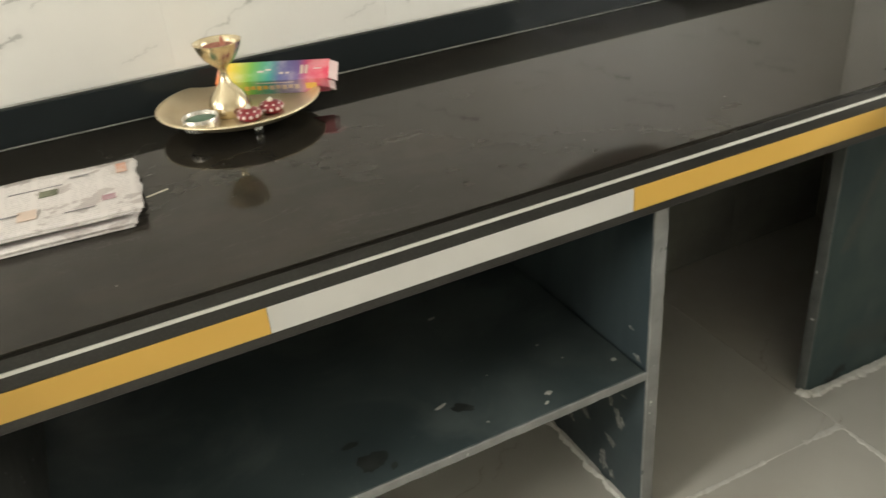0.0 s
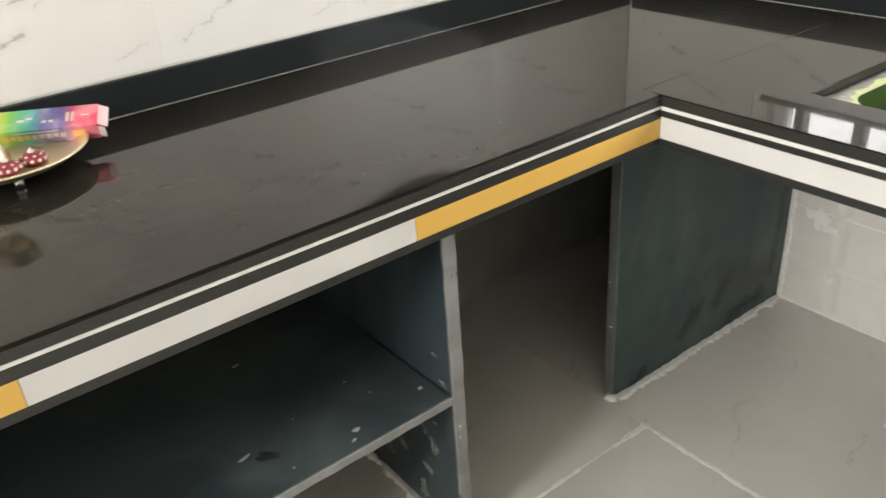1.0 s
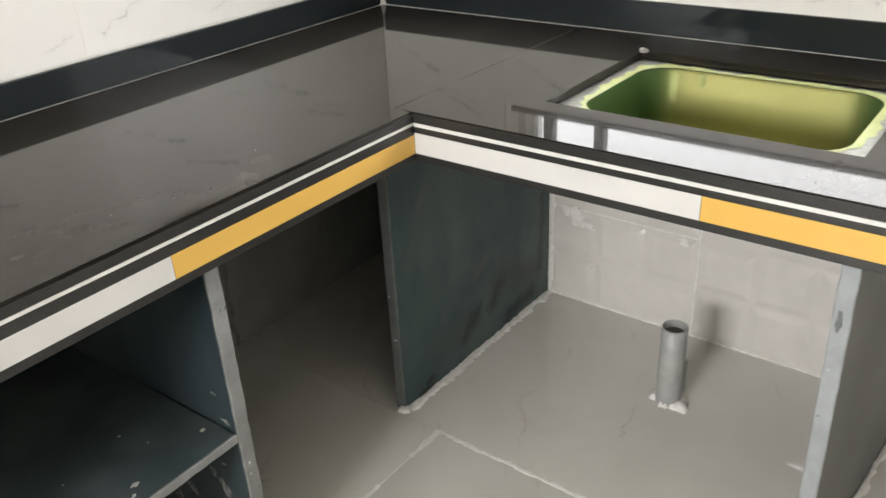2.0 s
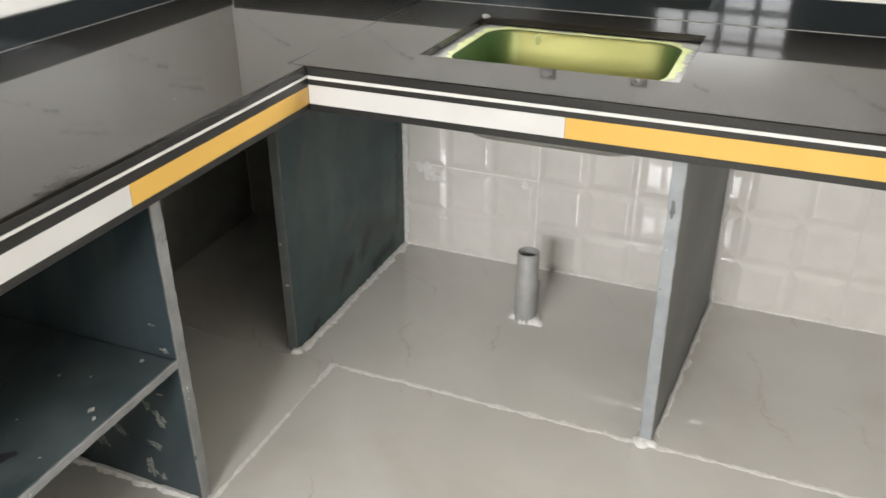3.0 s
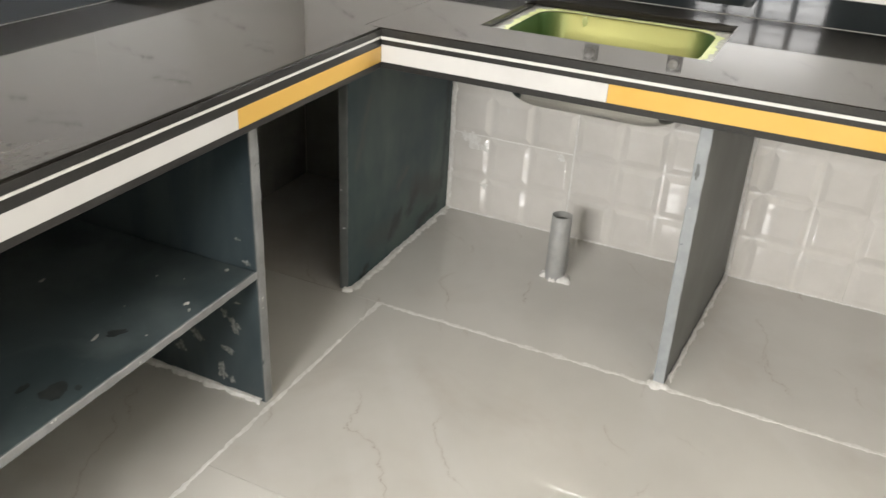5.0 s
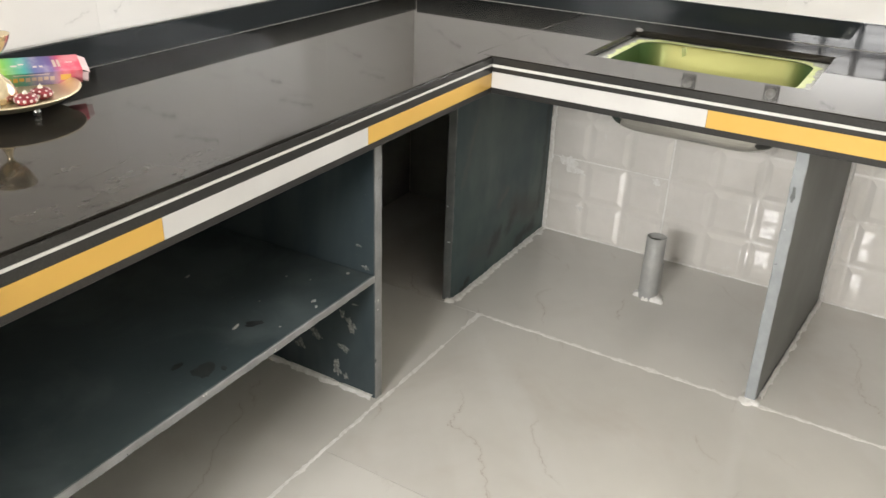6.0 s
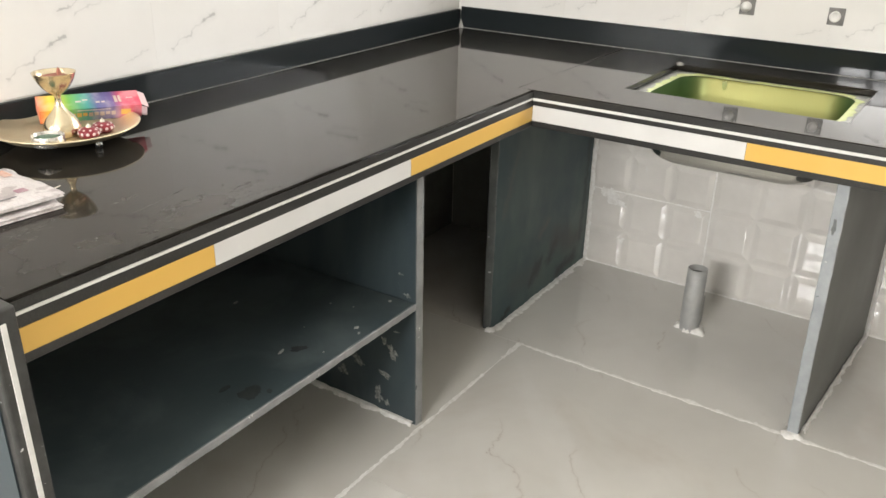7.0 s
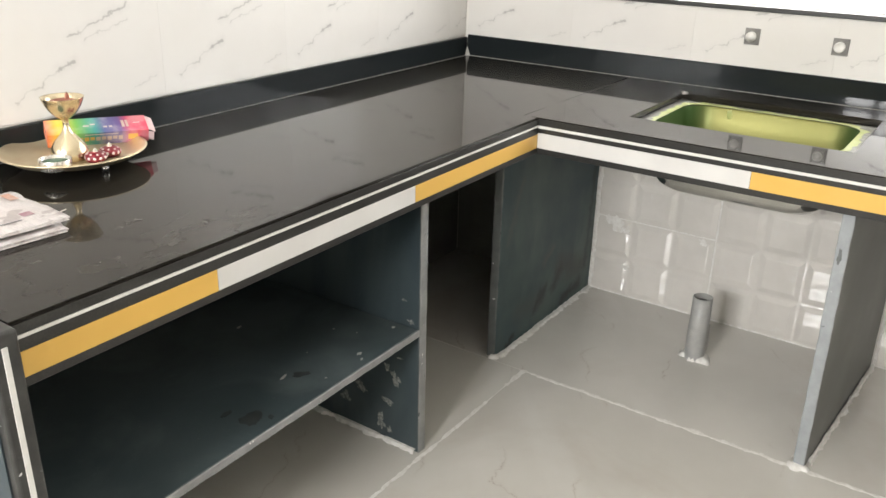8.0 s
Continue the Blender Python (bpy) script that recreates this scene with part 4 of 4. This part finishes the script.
paper = thing("newspaper", (-1.43, 0.345, TOP), "folded printed newspaper lying on the black counter", "newspaper", turn=-3)
for k, (dx, dy0, dy1, z, sag) in enumerate(((0.128, -0.120, 0.106, 0.0014, 0.0008), (0.132, -0.116, 0.108, 0.0036, 0.0012), (0.126, -0.118, 0.110, 0.0058, 0.002),
                                          (0.138, -0.104, 0.113, 0.0148, 0.0030), (0.142, -0.100, 0.114, 0.0172, 0.0032))):
    part("page", sheet(-0.130, dx, dy0, dy1, z, 91 + k // 3, sag), NEWS, paper)
tp = 0.0210
for x0, x1, y0, y1, m in ((-0.125, -0.075, 0.030, 0.085, 1), (-0.095, -0.075, 0.065, 0.087, 3), (-0.005, 0.022, 0.020, 0.044, 5), (-0.035, -0.008, -0.055, -0.020, 2), (-0.115, -0.080, -0.070, -0.045, 2),
                           (0.085, 0.105, -0.045, -0.025, 3), (0.112, 0.128, 0.055, 0.095, 4), (0.04, 0.07, 0.075, 0.080, 0), (-0.05, 0.03, 0.055, 0.058, 0), (-0.06, -0.03, -0.03, -0.026, 0), (0.03, 0.075, -0.060, -0.057, 0)):
    part("print_patch", boxed(x0, x1, y0, y1, tp, tp + 0.0005), INK[m], paper)
straw = ragged_strip((0, 0, 0), (0.035, 0.012, 0.0), 0.0022, 0, 0.0016, 7, step=0.004)
tagged(part("straw", straw, CREAM, at=(-1.285, 0.315, TOP + 0.0002)), "short pale bit of straw lying on the counter", "straw")

# crumbs on the counter
for i, (x, y, r) in enumerate(((-0.312, 0.116, 0.0024), (-0.50, 0.18, 0.0012), (-0.62, 0.10, 0.0012), (-0.66, 0.09, 0.0012), (0.01, 0.022, 0.0022), (-1.36, 0.06, 0.0014))):
    tagged(part("crumb", blob(x, y, r * 0.7, TOP, 0.0010, 100 + i, 8), CEMENT), "tiny pale crumb on the black counter", "crumb", "counter crumbs")

# wall hanging whose fringe mirrors in the counter
hang = thing("wall_hanging", (-0.085, WALL_N - 0.030, 1.222), "dark maroon scalloped wall hanging on white tiles", "wall hanging")
part("band", boxed(-0.185, 0.185, -0.012, -0.004, 0.035, 0.16, bevel=0.003), GARLAND, hang)
for i in range(8):
    part("tassel", lathe([(0.0, 0.0), (0.014, 0.004), (0.021, 0.018), (0.019, 0.034), (0.010, 0.044), (0.0, 0.047)], 14, cx=-0.161 + 0.046 * i, cy=-0.016, squash=0.5), GARLAND, hang, at=(0, 0, 1.0 * (-0.161 + 0.046 * i) ** 2))

# ---- grout of the floor ----
for p, q, w, s, g in (((0.027, 0.006, 0), (0.027, -1.55, 0), 0.016, 201, 0.03), ((-0.085, 0.006, 0), (0.030, 0.006, 0), 0.018, 202, 0.0), ((-2.2, 0.006, 0), (-0.20, 0.006, 0), 0.012, 203, 0.03), ((-0.20, 0.006, 0), (-0.08, 0.006, 0), 0.003, 204, 0.2)):
    part("grout_line", ragged_strip(p, q, w, -0.0003, 0.0012, s, gaps=g, rough=0.7, step=0.008), GROUT, floor, "uneven white grout")
part("grout_line", ragged_strip((0.7655, 0.11, 0), (0.7655, -1.548, 0), 0.010, 0.0, 0.004, 205), GROUT, floor, "uneven white grout")
part("grout_line", ragged_strip((0.01, -1.546, 0), (0.765, -1.546, 0), 0.006, 0.0, 0.003, 206, gaps=0.15), GROUT, floor, "uneven white grout")


# ---- floor tiles ----
def flat_tile(name, x0, x1, y0, y1, parent, mat, z=0.0, gap=0.0005):
    dx, dy = x1 - x0, y1 - y0
    bm = prism([(gap, gap), (dx - gap, gap), (dx - gap, dy - gap), (gap, dy - gap)], -0.010, 0.0)
    top = [e for e in bm.edges if all(v.co.z > -0.001 for v in e.verts)]
    bmesh.ops.bevel(bm, geom=top, offset=0.0003, segments=1, affect="EDGES")
    return part(name, bm, mat, parent, at=(x0, y0, z))


for x0, x1, y0, y1 in ((-0.773, 0.027, -1.594, 0.006), (-1.573, -0.773, -1.594, 0.006), (-2.373, -1.573, -1.594, 0.006), (-4.2, -2.373, -1.594, 0.006),
                       (-0.773, 0.80, -2.7, -1.594), (-1.573, -0.773, -2.7, -1.594), (-2.373, -1.573, -2.7, -1.594), (-4.2, -2.373, -2.7, -1.594),
                       (0.027, 0.80, -1.594, 0.1425), (0.027, 0.80, 0.1425, 0.775), (-1.573, 0.027, 0.006, 0.775), (-4.2, -1.573, 0.006, 0.775)):
    flat_tile("floor_tile", x0, x1, y0, y1, floor, FLOOR_TILE)

# ---- printed wall tiles over the counter ----
TW, TH = 0.456, 0.30


def wall_tile_mesh(w, h, depth=0.006):
    bm = prism([(0.0001, 0.0), (w - 0.0001, 0.0), (w - 0.0001, depth), (0.0001, depth)], 0.0001, h - 0.0001)
    front = [e for e in bm.edges if all(v.co.y < 0.0001 for v in e.verts)]
    bmesh.ops.bevel(bm, geom=front, offset=0.0002, segments=1, affect="EDGES")
    return mesh_of("wall_tile", bm, MARBLE)


full = wall_tile_mesh(TW, TH)
low = wall_tile_mesh(TW, 1.098 - 0.915)


def hang_tile(me, x, y, z, turn, parent):
    ob = new("wall_tile", me)
    ob.matrix_basis = pose(x, y, z, 0, 0, turn)
    ob.parent = parent


for r in range(4):
    for c in range(-6, 4):
        x = -1.150 + TW * c
        if x + TW <= 0.86:
            hang_tile(full, x, WALL_N - 0.004, 0.915 + TH * r, 0, north)
last = wall_tile_mesh(0.7955 - (-1.150 + TW * 4), TH)
for r in range(4):
    hang_tile(last, -1.150 + TW * 4, WALL_N - 0.004, 0.915 + TH * r, 0, north)
for r in range(4):
    for c in range(0, 6):
        y = 0.762 - TW * c
        under = y - TW < WIN_E[1] and y > WIN_E[0]
        if not under:
            hang_tile(full, WALL_E - 0.004, y, 0.915 + TH * r, -90, east)
        elif r == 0:
            hang_tile(low, WALL_E - 0.004, y, 0.915, -90, east)

# ---- relief tiles under the counter ----
def relief_mesh(cols, w, h, rows):
    """A glazed tile of raised cushions with sloping edges."""
    bm = bmesh.new()
    cw, ch = w / cols, h / rows
    for i in range(cols):
        for j in range(rows):
            rings = []
            for inset, lift in ((0.0, 0.0), (0.005, 0.0002), (0.022, 0.0040), (0.026, 0.0044)):
                a, b, c, d = i * cw + inset, (i + 1) * cw - inset, j * ch + inset, (j + 1) * ch - inset
                rings.append([bm.verts.new((x, -lift, z)) for x, z in ((a, c), (b, c), (b, d), (a, d))])
            for p, q in zip(rings, rings[1:]):
                for k in range(4):
                    bm.faces.new((p[k], p[(k + 1) % 4], q[(k + 1) % 4], q[k]))
            bm.faces.new(rings[-1])
    back = [bm.verts.new((x, 0.012, z)) for x, z in ((0, 0), (w, 0), (w, h), (0, h))]
    edge = [bm.verts.new((x, 0.0, z)) for x, z in ((0, 0), (w, 0), (w, h), (0, h))]
    for k in range(4):
        bm.faces.new((edge[k], edge[(k + 1) % 4], back[(k + 1) % 4], back[k]))
    bm.faces.new(back[::-1])
    bmesh.ops.remove_doubles(bm, verts=bm.verts[:], dist=0.0002)
    return mesh_of("relief_tile", bm, RELIEF)


structure("tile_bed_east", boxed(TILE_E + 0.012, WALL_E, END_B, WALL_N, 0, 0.818), GROUT, "white bed behind the low tiles", "wall")
structure("tile_bed_north", boxed(-1.565, TILE_E + 0.012, TILE_N + 0.012 - 0.006, WALL_N, 0, 0.818), GROUT, "white bed behind the low tiles", "wall").matrix_basis = WALL_LEAN
REL = {(3, 2): relief_mesh(3, 0.4677, 0.3097, 2), (3, 3): relief_mesh(3, 0.4677, 0.455, 3)}
for c in range(5):
    y = 0.592 - 0.468 * c
    for z, k in ((0.0, (3, 2)), (0.31, (3, 3))):
        ob = new("relief_tile", REL[k])
        ob.matrix_basis = pose(TILE_E, y, z, 0, 0, -90)
        ob.parent = east
LOW = [mesh_of("low_tile", prism([(0.0005, 0.0), (w - 0.0005, 0.0), (w - 0.0005, 0.011), (0.0005, 0.011)], 0.0005, 0.8175), GREY_TILE) for w in (0.38, 0.55)]
side = new("low_tile", mesh_of("low_tile", prism([(0.0, 0.0), (0.59, 0.0), (0.59, 0.0075), (0.0, 0.0075)], 0.0005, 0.8175), GREY_TILE))
side.matrix_basis = pose(TILE_E - 0.0085, 0.752, 0, 0, 0, -90)
side.parent = east
for x, k in ((0.383, 0), (0.0025, 0), (-0.3785, 0), (-0.9300, 1), (-1.4815, 1)):
    ob = new("low_tile", LOW[k])
    ob.matrix_basis = pose(x, TILE_N - 0.0065, 0, 0, 0, 0)
    ob.parent = north
part("grout_line", ragged_strip((0.0025, TILE_N - 0.0067, 0.0), (0.0025, TILE_N - 0.0067, 0.75), 0.016, 0.0, 0.0012, 216, up=(0, -1, 0), gaps=0.05, rough=0.9), CEMENT, north, "smeared grey grout")
part("grout_line", ragged_strip((TILE_E, -0.3435, 0.0), (TILE_E, -0.3435, 0.73), 0.008, -0.001, 0.002, 211, up=(-1, 0, 0), gaps=0.1), GROUT, east, "uneven white grout")
part("grout_line", ragged_strip((TILE_E, 0.11, 0.309), (TILE_E, -0.34, 0.309), 0.007, -0.001, 0.002, 212, up=(-1, 0, 0), gaps=0.08), GROUT, east, "uneven white grout")
for y, z, r, s in ((0.03, 0.285, 0.022, 1), (-0.01, 0.265, 0.012, 2), (0.06, 0.30, 0.014, 3), (-0.30, 0.29, 0.010, 4), (-0.02, 0.12, 0.010, 5)):
    d = blob(0, 0, r, 0, 0.0008, 220 + s, stretch=1.5, turn=1.2, rag=0.6)
    bmesh.ops.transform(d, matrix=pose(TILE_E - 0.006, y, z, 0, -90, 0), verts=d.verts[:])
    part("grout_smear", d, GROUT, east, "smeared white grout")
